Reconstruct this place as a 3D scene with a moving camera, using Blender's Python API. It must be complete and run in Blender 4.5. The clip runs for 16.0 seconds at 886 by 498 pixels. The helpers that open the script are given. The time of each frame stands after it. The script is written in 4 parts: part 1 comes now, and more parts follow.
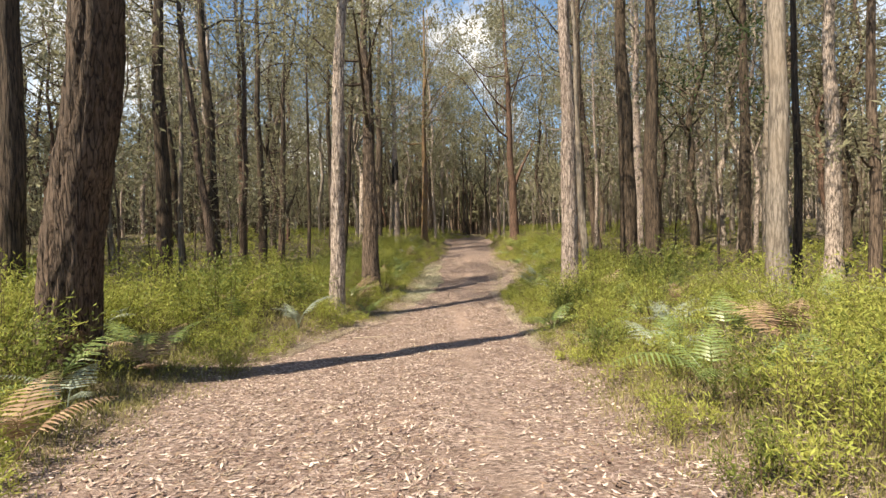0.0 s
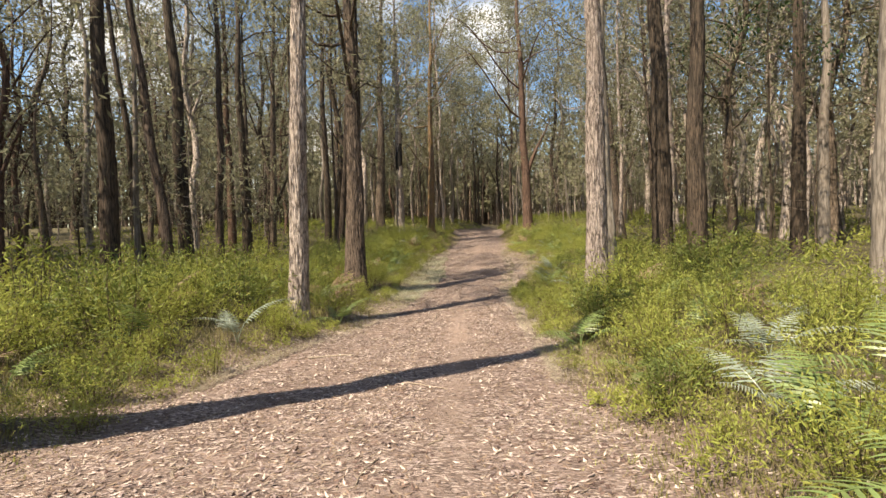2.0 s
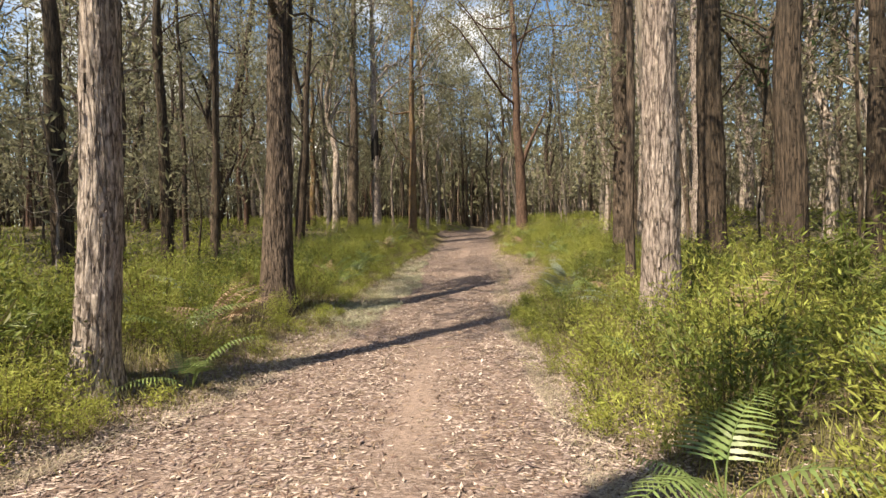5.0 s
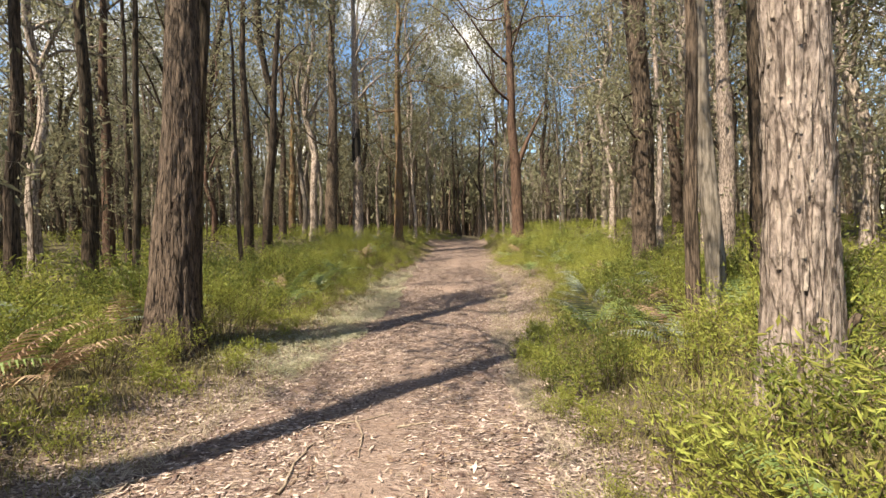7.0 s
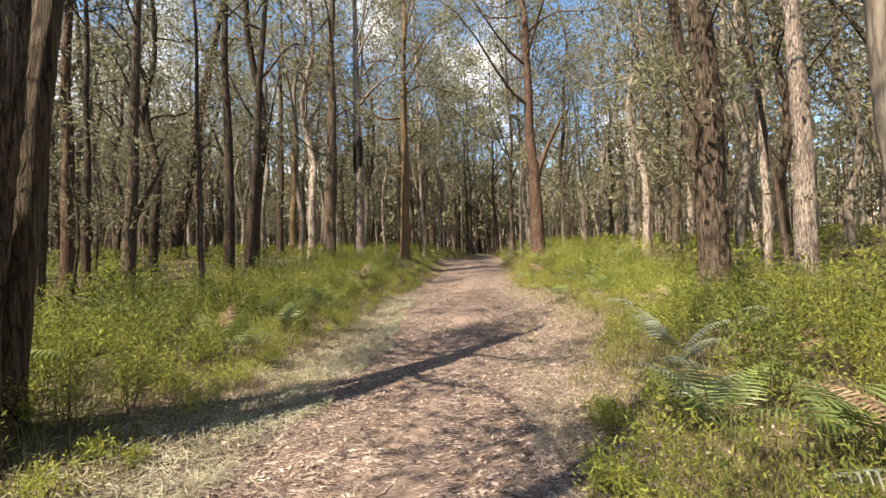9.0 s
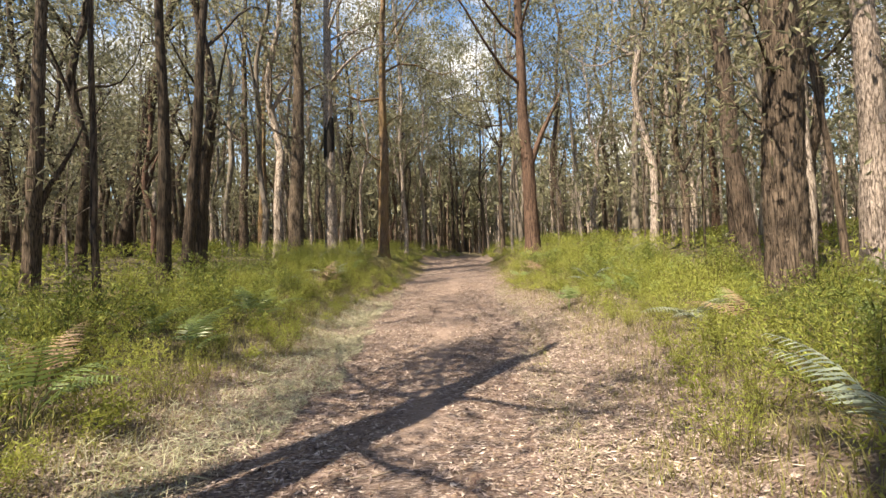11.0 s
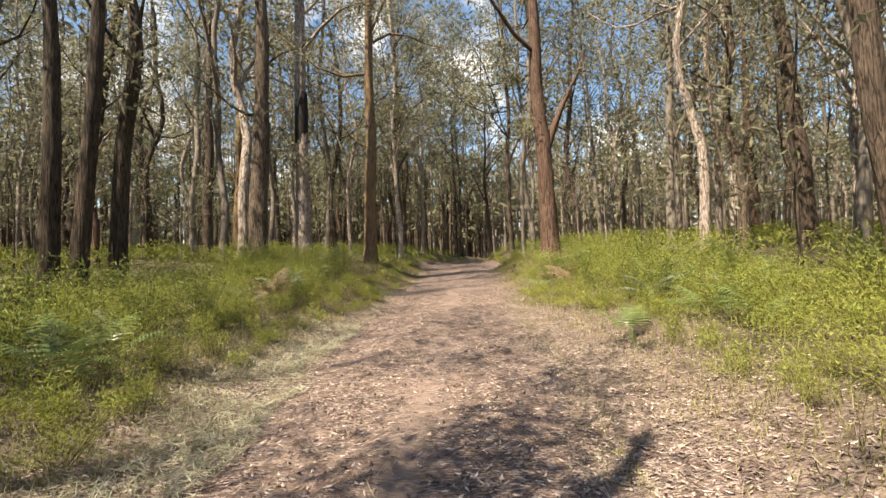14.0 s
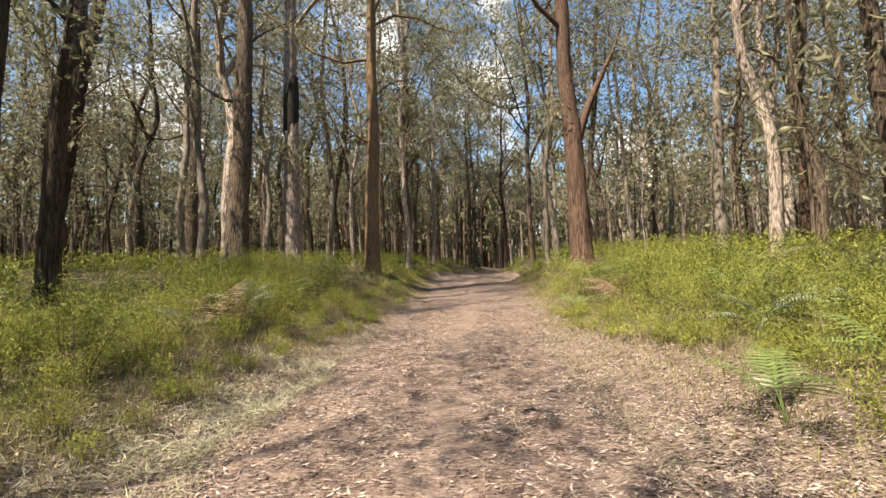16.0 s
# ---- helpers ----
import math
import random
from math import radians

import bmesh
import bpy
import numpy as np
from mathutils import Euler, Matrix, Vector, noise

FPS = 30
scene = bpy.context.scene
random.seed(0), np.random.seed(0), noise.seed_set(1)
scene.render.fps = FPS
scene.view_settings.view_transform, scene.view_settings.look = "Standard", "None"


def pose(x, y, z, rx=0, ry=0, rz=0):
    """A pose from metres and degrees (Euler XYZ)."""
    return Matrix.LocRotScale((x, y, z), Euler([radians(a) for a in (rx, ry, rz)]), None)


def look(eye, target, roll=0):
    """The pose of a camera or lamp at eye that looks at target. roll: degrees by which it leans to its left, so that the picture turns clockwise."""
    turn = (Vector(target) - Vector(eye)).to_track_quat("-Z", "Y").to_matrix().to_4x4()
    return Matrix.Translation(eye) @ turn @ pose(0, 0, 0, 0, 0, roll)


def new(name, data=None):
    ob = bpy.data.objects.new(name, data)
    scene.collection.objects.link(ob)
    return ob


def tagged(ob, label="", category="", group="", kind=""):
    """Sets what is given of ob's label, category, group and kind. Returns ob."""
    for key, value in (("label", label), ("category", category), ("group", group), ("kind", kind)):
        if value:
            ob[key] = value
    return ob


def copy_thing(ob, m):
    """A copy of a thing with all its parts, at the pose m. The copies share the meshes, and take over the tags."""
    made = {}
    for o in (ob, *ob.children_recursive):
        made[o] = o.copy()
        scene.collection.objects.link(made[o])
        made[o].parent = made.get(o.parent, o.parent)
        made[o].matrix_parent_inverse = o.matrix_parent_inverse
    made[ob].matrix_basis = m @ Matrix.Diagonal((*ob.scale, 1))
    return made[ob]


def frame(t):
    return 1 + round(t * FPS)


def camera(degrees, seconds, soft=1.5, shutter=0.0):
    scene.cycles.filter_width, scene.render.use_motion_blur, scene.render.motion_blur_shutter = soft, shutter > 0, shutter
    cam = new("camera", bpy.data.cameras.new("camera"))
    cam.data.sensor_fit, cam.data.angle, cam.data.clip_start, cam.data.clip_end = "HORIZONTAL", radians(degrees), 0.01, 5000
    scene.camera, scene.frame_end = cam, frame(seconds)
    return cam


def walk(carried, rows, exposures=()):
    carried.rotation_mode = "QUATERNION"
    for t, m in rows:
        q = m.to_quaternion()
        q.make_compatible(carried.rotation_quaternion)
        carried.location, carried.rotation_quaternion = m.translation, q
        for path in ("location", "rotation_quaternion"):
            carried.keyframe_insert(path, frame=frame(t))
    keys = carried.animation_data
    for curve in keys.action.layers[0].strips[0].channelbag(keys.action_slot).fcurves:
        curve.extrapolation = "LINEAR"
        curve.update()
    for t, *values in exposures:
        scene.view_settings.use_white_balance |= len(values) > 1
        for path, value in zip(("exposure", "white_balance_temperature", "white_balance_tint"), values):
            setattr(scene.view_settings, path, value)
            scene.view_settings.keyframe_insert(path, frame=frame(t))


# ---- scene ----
cam = camera(87.7, 16.0)
METRES, EYE, TILT, LEAN, TURN = 24.6, 1.6, 0.0, 0.0, 0.0
ROWS = [
    (0.0, 0.0, 0.0, 0.0, -0.02, -0.96, 1.3),
    (0.5, 0.0037, 0.0299, -0.0021, -0.55, -1.15, 1.32),
    (1.0, 0.0103, 0.0579, -0.0039, 0.38, -1.84, 1.44),
    (1.5, 0.0156, 0.0883, -0.0043, 0.5, -2.2, 1.46),
    (2.0, 0.0199, 0.1171, -0.0052, 1.67, -1.97, 1.59),
    (2.5, 0.025, 0.1504, -0.0081, 2.63, -2.21, 1.69),
    (3.0, 0.0293, 0.1841, -0.0114, 2.76, -2.1, 1.7),
    (3.5, 0.0341, 0.2168, -0.0133, 3.67, -1.8, 1.75),
    (4.0, 0.0323, 0.2501, -0.0152, 2.66, -1.62, 1.58),
    (6.5, 0.0409, 0.4078, -0.0176, -1.01, -1.13, 1.34),
    (7.0, 0.0435, 0.4398, -0.0208, -0.64, -0.24, 1.38),
    (7.5, 0.0443, 0.4723, -0.0199, -0.88, 0.89, 1.46),
    (8.0, 0.0458, 0.5037, -0.0183, 0.15, 2.06, 1.58),
    (8.5, 0.0477, 0.536, -0.0183, 1.0, 2.09, 1.7),
    (11.0, 0.0536, 0.6938, -0.0212, -0.77, 1.98, 1.78),
    (11.5, 0.0544, 0.724, -0.0203, -2.33, 2.37, 1.65),
    (12.0, 0.0587, 0.7549, -0.0221, -1.95, 2.88, 1.76),
    (12.5, 0.0583, 0.7842, -0.0219, -2.5, 2.56, 1.71),
    (13.0, 0.0618, 0.8123, -0.0211, -1.74, 2.6, 1.79),
    (13.5, 0.0665, 0.8427, -0.0194, -0.69, 2.43, 1.97),
    (14.0, 0.0687, 0.8725, -0.0204, -0.17, 2.67, 1.99),
    (14.5, 0.0714, 0.9023, -0.0222, 0.43, 2.59, 1.99),
    (15.0, 0.0718, 0.932, -0.0212, -0.08, 2.15, 1.86),
    (15.5, 0.0712, 0.9619, -0.0195, 0.75, 3.25, 1.83),
    (16.0, 0.0726, 0.9936, -0.0173, 1.6, 4.01, 1.86),
]
walk(cam, [(t, pose(0, 0, EYE, TILT, LEAN, TURN) @ pose(METRES * x, METRES * y, METRES * z, 90 + pitch, roll, yaw)) for t, x, y, z, yaw, pitch, roll in ROWS],
     [(0.0, 1.25, 8000, 9), (4.0, 1.13, 8000, 9), (7.0, 1.3, 8000, 9), (11.0, 1.45, 8000, 9), (16.0, 1.37, 8000, 9)])


# ---- sky and sun ----
SHADOW_DIR = 45.0      # heading of the shadows, degrees from +x towards +y
SUN_HEIGHT = 55.0
world = bpy.data.worlds.new("sky")
scene.world = world
world.use_nodes = True
wn, wl = world.node_tree.nodes, world.node_tree.links
wn.clear()
sky = wn.new("ShaderNodeTexSky")
sky.sky_type, sky.sun_disc = "NISHITA", False
sky.sun_elevation = radians(SUN_HEIGHT)
sky.dust_density, sky.ozone_density = 0.3, 2.5
sky.sun_rotation = radians(90 - (SHADOW_DIR + 180))
coord = wn.new("ShaderNodeTexCoord")
cloud = wn.new("ShaderNodeTexNoise")
cloud.inputs["Scale"].default_value, cloud.inputs["Detail"].default_value, cloud.inputs["Roughness"].default_value = 3.2, 8.0, 0.6
ramp = wn.new("ShaderNodeValToRGB")
ramp.color_ramp.elements[0].position, ramp.color_ramp.elements[1].position = 0.52, 0.64
mix = wn.new("ShaderNodeMix")
mix.data_type = "RGBA"
mix.inputs["B"].default_value = (6.0, 6.1, 6.3, 1)
back = wn.new("ShaderNodeBackground")
back.inputs["Strength"].default_value = 0.1
out = wn.new("ShaderNodeOutputWorld")
wl.new(coord.outputs["Generated"], cloud.inputs["Vector"])
wl.new(cloud.outputs["Fac"], ramp.inputs["Fac"])
wl.new(ramp.outputs["Color"], mix.inputs["Factor"])
deep = wn.new("ShaderNodeHueSaturation")
deep.inputs["Saturation"].default_value, deep.inputs["Value"].default_value = 1.15, 1.1
wl.new(sky.outputs["Color"], deep.inputs["Color"])
wl.new(deep.outputs["Color"], mix.inputs["A"])
wl.new(mix.outputs["Result"], back.inputs["Color"])
wl.new(back.outputs["Background"], out.inputs["Surface"])

sun = new("sun", bpy.data.lights.new("sun", "SUN"))
sun.data.energy, sun.data.angle, sun.data.color = 5.0, radians(0.55), (1.0, 0.93, 0.82)
sa, se = radians(SHADOW_DIR), radians(SUN_HEIGHT)
sun.matrix_world = look((0, 0, 30), (math.cos(sa) * math.cos(se), math.sin(sa) * math.cos(se), 30 - math.sin(se)))


# ---- materials ----
def material(name, low, high, scale=(8, 8, 8), detail=6.0, rough=0.85, bump=0.4, bump_dist=0.02, island=0.0, obj=0.15,
             low_scale=0.6, patch=None, patch_amount=0.0, translucent=0.0, spec=0.3, sharp=0.16, fibre=False):
    """Two-scale noise colour between low and high, object or island variation, bump."""
    m = bpy.data.materials.new(name)
    m.use_nodes = True
    n, l = m.node_tree.nodes, m.node_tree.links
    bsdf = n["Principled BSDF"]
    bsdf.inputs["Roughness"].default_value = rough
    bsdf.inputs["Specular IOR Level"].default_value = spec
    tc = n.new("ShaderNodeTexCoord")
    mp = n.new("ShaderNodeMapping")
    mp.inputs["Scale"].default_value = scale
    l.new(tc.outputs["Object"], mp.inputs["Vector"])
    fine = n.new("ShaderNodeTexNoise")
    fine.inputs["Scale"].default_value, fine.inputs["Detail"].default_value = 1.0, detail
    fine.inputs["Roughness"].default_value = 0.65
    l.new(mp.outputs["Vector"], fine.inputs["Vector"])
    cr = n.new("ShaderNodeValToRGB")
    cr.color_ramp.elements[0].position, cr.color_ramp.elements[0].color = 0.5 - sharp, (*low, 1)
    cr.color_ramp.elements[1].position, cr.color_ramp.elements[1].color = 0.5 + sharp, (*high, 1)
    grain = fine.outputs["Fac"]
    if fibre:
        m2 = n.new("ShaderNodeMapping")
        m2.inputs["Scale"].default_value = (scale[0] * 0.8, scale[1] * 0.8, scale[2] * 0.38)
        l.new(tc.outputs["Object"], m2.inputs["Vector"])
        crack = n.new("ShaderNodeTexVoronoi")
        crack.feature = "DISTANCE_TO_EDGE"
        crack.inputs["Scale"].default_value = 1.0
        wob = n.new("ShaderNodeMix")
        wob.data_type = "RGBA"
        wob.inputs["Factor"].default_value = 0.35
        l.new(m2.outputs["Vector"], wob.inputs["A"])
        l.new(fine.outputs["Color"], wob.inputs["B"])
        l.new(wob.outputs["Result"], crack.inputs["Vector"])
        cm = n.new("ShaderNodeMapRange")
        cm.inputs["From Max"].default_value = 0.09
        cm.inputs["To Min"].default_value, cm.inputs["To Max"].default_value = -0.17, 0.03
        l.new(crack.outputs["Distance"], cm.inputs["Value"])
        add = n.new("ShaderNodeMath")
        l.new(fine.outputs["Fac"], add.inputs[0])
        l.new(cm.outputs["Result"], add.inputs[1])
        grain = add.outputs["Value"]
    l.new(grain, cr.inputs["Fac"])
    colour = cr.outputs["Color"]
    if patch:
        big = n.new("ShaderNodeTexNoise")
        big.inputs["Scale"].default_value, big.inputs["Detail"].default_value = low_scale, 4.0
        l.new(tc.outputs["Object"], big.inputs["Vector"])
        br = n.new("ShaderNodeValToRGB")
        br.color_ramp.elements[0].position, br.color_ramp.elements[1].position = 0.45, 0.68
        l.new(big.outputs["Fac"], br.inputs["Fac"])
        amount = n.new("ShaderNodeMath")
        amount.operation = "MULTIPLY"
        amount.inputs[1].default_value = patch_amount
        l.new(br.outputs["Color"], amount.inputs[0])
        pm = n.new("ShaderNodeMix")
        pm.data_type = "RGBA"
        pm.inputs["B"].default_value = (*patch, 1)
        l.new(amount.outputs["Value"], pm.inputs["Factor"])
        l.new(colour, pm.inputs["A"])
        colour = pm.outputs["Result"]
    if island or obj:
        hsv = n.new("ShaderNodeHueSaturation")
        rnd = n.new("ShaderNodeNewGeometry").outputs["Random Per Island"] if island else n.new("ShaderNodeObjectInfo").outputs["Random"]
        amt = island or obj
        for key, lo, hi in (("Value", 1 - amt, 1 + amt), ("Hue", 0.5 - 0.05 * amt, 0.5 + 0.05 * amt)):
            mr = n.new("ShaderNodeMapRange")
            mr.inputs["To Min"].default_value, mr.inputs["To Max"].default_value = lo, hi
            l.new(rnd, mr.inputs["Value"])
            l.new(mr.outputs["Result"], hsv.inputs[key])
        l.new(colour, hsv.inputs["Color"])
        colour = hsv.outputs["Color"]
    l.new(colour, bsdf.inputs["Base Color"])
    if bump:
        bp = n.new("ShaderNodeBump")
        bp.inputs["Strength"].default_value, bp.inputs["Distance"].default_value = bump, bump_dist
        l.new(grain, bp.inputs["Height"])
        l.new(bp.outputs["Normal"], bsdf.inputs["Normal"])
    if translucent:
        tr = n.new("ShaderNodeBsdfTranslucent")
        l.new(colour, tr.inputs["Color"])
        ms = n.new("ShaderNodeMixShader")
        ms.inputs["Fac"].default_value = translucent
        l.new(bsdf.outputs["BSDF"], ms.inputs[1])
        l.new(tr.outputs["BSDF"], ms.inputs[2])
        l.new(ms.outputs["Shader"], n["Material Output"].inputs["Surface"])
    return m


BARK = {
    "grey": material("grey_bark", (0.095, 0.073, 0.063), (0.53, 0.45, 0.41), (26, 26, 7), bump=1.0, sharp=0.15, fibre=True, bump_dist=0.05, patch=(0.27, 0.215, 0.185), patch_amount=0.4),
    "pale": material("pale_bark", (0.098, 0.084, 0.0735), (0.259, 0.227, 0.203), (20, 20, 3.4), bump=0.7, sharp=0.15, fibre=True, patch=(0.21, 0.168, 0.133), patch_amount=0.6),
    "brown": material("brown_bark", (0.028, 0.02, 0.016), (0.195, 0.145, 0.115), (30, 30, 4), bump=1.0, sharp=0.15, fibre=True, bump_dist=0.05, patch=(0.05, 0.037, 0.03), patch_amount=0.6),
    "dark": material("dark_bark", (0.0198, 0.0149, 0.0112), (0.124, 0.0899, 0.0682), (28, 28, 3.4), bump=1.0, sharp=0.15, fibre=True, bump_dist=0.04, patch=(0.0372, 0.031, 0.0248), patch_amount=0.6),
    "red": material("red_bark", (0.0375, 0.0225, 0.0173), (0.154, 0.0938, 0.0713), (22, 22, 2.6), bump=0.8, sharp=0.12, fibre=True, patch=(0.075, 0.045, 0.0338), patch_amount=0.5),
    "orange": material("lichened_bark", (0.072, 0.0468, 0.0288), (0.23, 0.151, 0.101), (18, 18, 3), bump=0.6, patch=(0.216, 0.137, 0.0504), patch_amount=0.6, low_scale=1.1),
}
LEAF = material("eucalypt_leaf", (0.14, 0.14, 0.086), (0.305, 0.295, 0.2), (2, 2, 2), rough=0.55, bump=0, island=0.3, translucent=0.45, spec=0.25)
LEAF_DARK = material("dark_green_leaf", (0.024, 0.048, 0.016), (0.056, 0.096, 0.032), (2, 2, 2), rough=0.5, bump=0, island=0.3, translucent=0.3)
SHRUB = material("heath_leaf", (0.18, 0.205, 0.045), (0.41, 0.43, 0.12), (1.5, 1.5, 1.5), rough=0.6, bump=0, island=0.3, translucent=0.45, spec=0.2)
BUSH = material("deep_green_leaf", (0.085, 0.11, 0.026), (0.21, 0.245, 0.065), (1.5, 1.5, 1.5), rough=0.5, bump=0, island=0.35, translucent=0.4, spec=0.3)
GRASS = material("grass_blade", (0.15, 0.15, 0.045), (0.3, 0.28, 0.12), (0.8, 0.8, 0.8), rough=0.6, bump=0, island=0.35, translucent=0.35, patch=(0.28, 0.23, 0.14), patch_amount=0.6)
FERN = material("green_fern", (0.1, 0.15, 0.05), (0.23, 0.3, 0.11), (6, 6, 6), rough=0.4, bump=0, island=0.2, translucent=0.3, spec=0.5)
FERN_DEAD = material("dead_fern", (0.202, 0.13, 0.0828), (0.36, 0.266, 0.194), (6, 6, 6), rough=0.8, bump=0, island=0.25, translucent=0.2)
STEM = material("shrub_stem", (0.056, 0.04, 0.024), (0.128, 0.096, 0.056), (20, 20, 20), bump=0.2)
LITTER = material("fallen_leaf", (0.13, 0.092, 0.08), (0.43, 0.345, 0.322), (14, 14, 14), rough=0.7, bump=0, sharp=0.1, island=0.6)
STICK = material("dead_stick", (0.16, 0.12, 0.088), (0.336, 0.28, 0.232), (30, 30, 30), bump=0.4)
SOIL = material("path_soil", (0.1, 0.071, 0.062), (0.275, 0.203, 0.178), (9, 9, 9), detail=10, rough=0.95, bump=0.9, bump_dist=0.06, obj=0, patch=(0.08, 0.053, 0.045), patch_amount=0.75, low_scale=0.9)
# trodden dry leaves worked into the surface of the track
sn, sl = SOIL.node_tree.nodes, SOIL.node_tree.links
sb = sn["Principled BSDF"]
colour_in = sb.inputs["Base Color"].links[0].from_socket
height_in = sb.inputs["Normal"].links[0].from_node.inputs["Height"]
relief = height_in.links[0].from_socket
scoord = sn.new("ShaderNodeTexCoord")
bare = sn.new("ShaderNodeTexNoise")
bare.inputs["Scale"].default_value, bare.inputs["Detail"].default_value = 1.4, 5.0
sl.new(scoord.outputs["Object"], bare.inputs["Vector"])
cover = sn.new("ShaderNodeMapRange")
cover.inputs["From Min"].default_value, cover.inputs["From Max"].default_value = 0.38, 0.6
cover.inputs["To Min"].default_value = 0.2
sl.new(bare.outputs["Fac"], cover.inputs["Value"])
worn = sn.new("ShaderNodeAttribute")
worn.attribute_name = "worn"
trodden = sn.new("ShaderNodeMapRange")
trodden.inputs["To Min"].default_value, trodden.inputs["To Max"].default_value = 1.0, 0.1
sl.new(worn.outputs["Fac"], trodden.inputs["Value"])
left_over = sn.new("ShaderNodeMath")
left_over.operation = "MULTIPLY"
sl.new(cover.outputs["Result"], left_over.inputs[0])
sl.new(trodden.outputs["Result"], left_over.inputs[1])
dusty = sn.new("ShaderNodeMix")
dusty.data_type = "RGBA"
dusty.inputs["B"].default_value = (0.26, 0.195, 0.165, 1)
dust = sn.new("ShaderNodeMath")
dust.operation = "MULTIPLY"
dust.inputs[1].default_value = 0.65
sl.new(worn.outputs["Fac"], dust.inputs[0])
sl.new(dust.outputs["Value"], dusty.inputs["Factor"])
sl.new(colour_in, dusty.inputs["A"])
colour_in = dusty.outputs["Result"]
for turn, size in ((0.4, 17.0), (1.5, 22.0), (2.6, 14.0)):
    sm = sn.new("ShaderNodeMapping")
    sm.inputs["Rotation"].default_value = (0, 0, turn)
    sm.inputs["Scale"].default_value = (size, size * 3.2, size)
    sl.new(scoord.outputs["Object"], sm.inputs["Vector"])
    cell = sn.new("ShaderNodeTexVoronoi")
    cell.inputs["Scale"].default_value = 1.0
    sl.new(sm.outputs["Vector"], cell.inputs["Vector"])
    tint = sn.new("ShaderNodeValToRGB")
    tint.color_ramp.elements[0].color = (0.06, 0.04, 0.035, 1)
    tint.color_ramp.elements[1].color = (0.56, 0.46, 0.42, 1)
    mid = tint.color_ramp.elements.new(0.55)
    mid.color = (0.25, 0.185, 0.165, 1)
    split = sn.new("ShaderNodeSeparateColor")
    sl.new(cell.outputs["Color"], split.inputs["Color"])
    sl.new(split.outputs["Red"], tint.inputs["Fac"])
    pick = sn.new("ShaderNodeMath")
    pick.operation = "GREATER_THAN"
    pick.inputs[1].default_value = 0.34
    sl.new(split.outputs["Green"], pick.inputs[0])
    edge = sn.new("ShaderNodeMapRange")
    edge.inputs["From Min"].default_value, edge.inputs["From Max"].default_value = 0.62, 0.5
    sl.new(cell.outputs["Distance"], edge.inputs["Value"])
    both = sn.new("ShaderNodeMath")
    both.operation = "MULTIPLY"
    sl.new(pick.outputs["Value"], both.inputs[0])
    sl.new(edge.outputs["Result"], both.inputs[1])
    some = sn.new("ShaderNodeMath")
    some.operation = "MULTIPLY"
    sl.new(both.outputs["Value"], some.inputs[0])
    sl.new(left_over.outputs["Value"], some.inputs[1])
    both = some
    lay = sn.new("ShaderNodeMix")
    lay.data_type = "RGBA"
    sl.new(both.outputs["Value"], lay.inputs["Factor"])
    sl.new(colour_in, lay.inputs["A"])
    sl.new(tint.outputs["Color"], lay.inputs["B"])
    colour_in = lay.outputs["Result"]
    up = sn.new("ShaderNodeMath")
    up.operation = "MULTIPLY_ADD"
    up.inputs[1].default_value = 0.25
    sl.new(both.outputs["Value"], up.inputs[0])
    sl.new(relief, up.inputs[2])
    relief = up.outputs["Value"]
sl.new(colour_in, sb.inputs["Base Color"])
sl.new(relief, height_in)
# off the track the earth is covered with brown and green forest litter
floor_attr = sn.new("ShaderNodeAttribute")
floor_attr.attribute_name = "forest_floor"
floor_mix = sn.new("ShaderNodeMix")
floor_mix.data_type = "RGBA"
floor_mix.inputs["B"].default_value = (0.085, 0.078, 0.036, 1)
soil_out = sn["Principled BSDF"].inputs["Base Color"].links[0].from_socket
sl.new(floor_attr.outputs["Fac"], floor_mix.inputs["Factor"])
sl.new(soil_out, floor_mix.inputs["A"])
sl.new(floor_mix.outputs["Result"], sn["Principled BSDF"].inputs["Base Color"])


# ---- mesh building ----
class Build:
    """Collects vertices and quads and makes one mesh of them."""
    def __init__(self):
        self.v, self.q, self.n = [], [], 0

    def add(self, verts, quads):
        verts, quads = np.asarray(verts, float).reshape(-1, 3), np.asarray(quads, int).reshape(-1, 4)
        self.v.append(verts)
        self.q.append(quads + self.n)
        self.n += len(verts)

    def mesh(self, name, mat, smooth=False):
        v, q = np.concatenate(self.v), np.concatenate(self.q)
        me = bpy.data.meshes.new(name)
        me.vertices.add(len(v))
        me.vertices.foreach_set("co", v.ravel())
        me.loops.add(q.size)
        me.loops.foreach_set("vertex_index", q.ravel().astype(np.int32))
        me.polygons.add(len(q))
        me.polygons.foreach_set("loop_start", np.arange(0, q.size, 4, dtype=np.int32))
        me.polygons.foreach_set("use_smooth", np.full(len(q), smooth))
        me.materials.append(mat)
        me.update(calc_edges=True)
        me.validate()
        return me


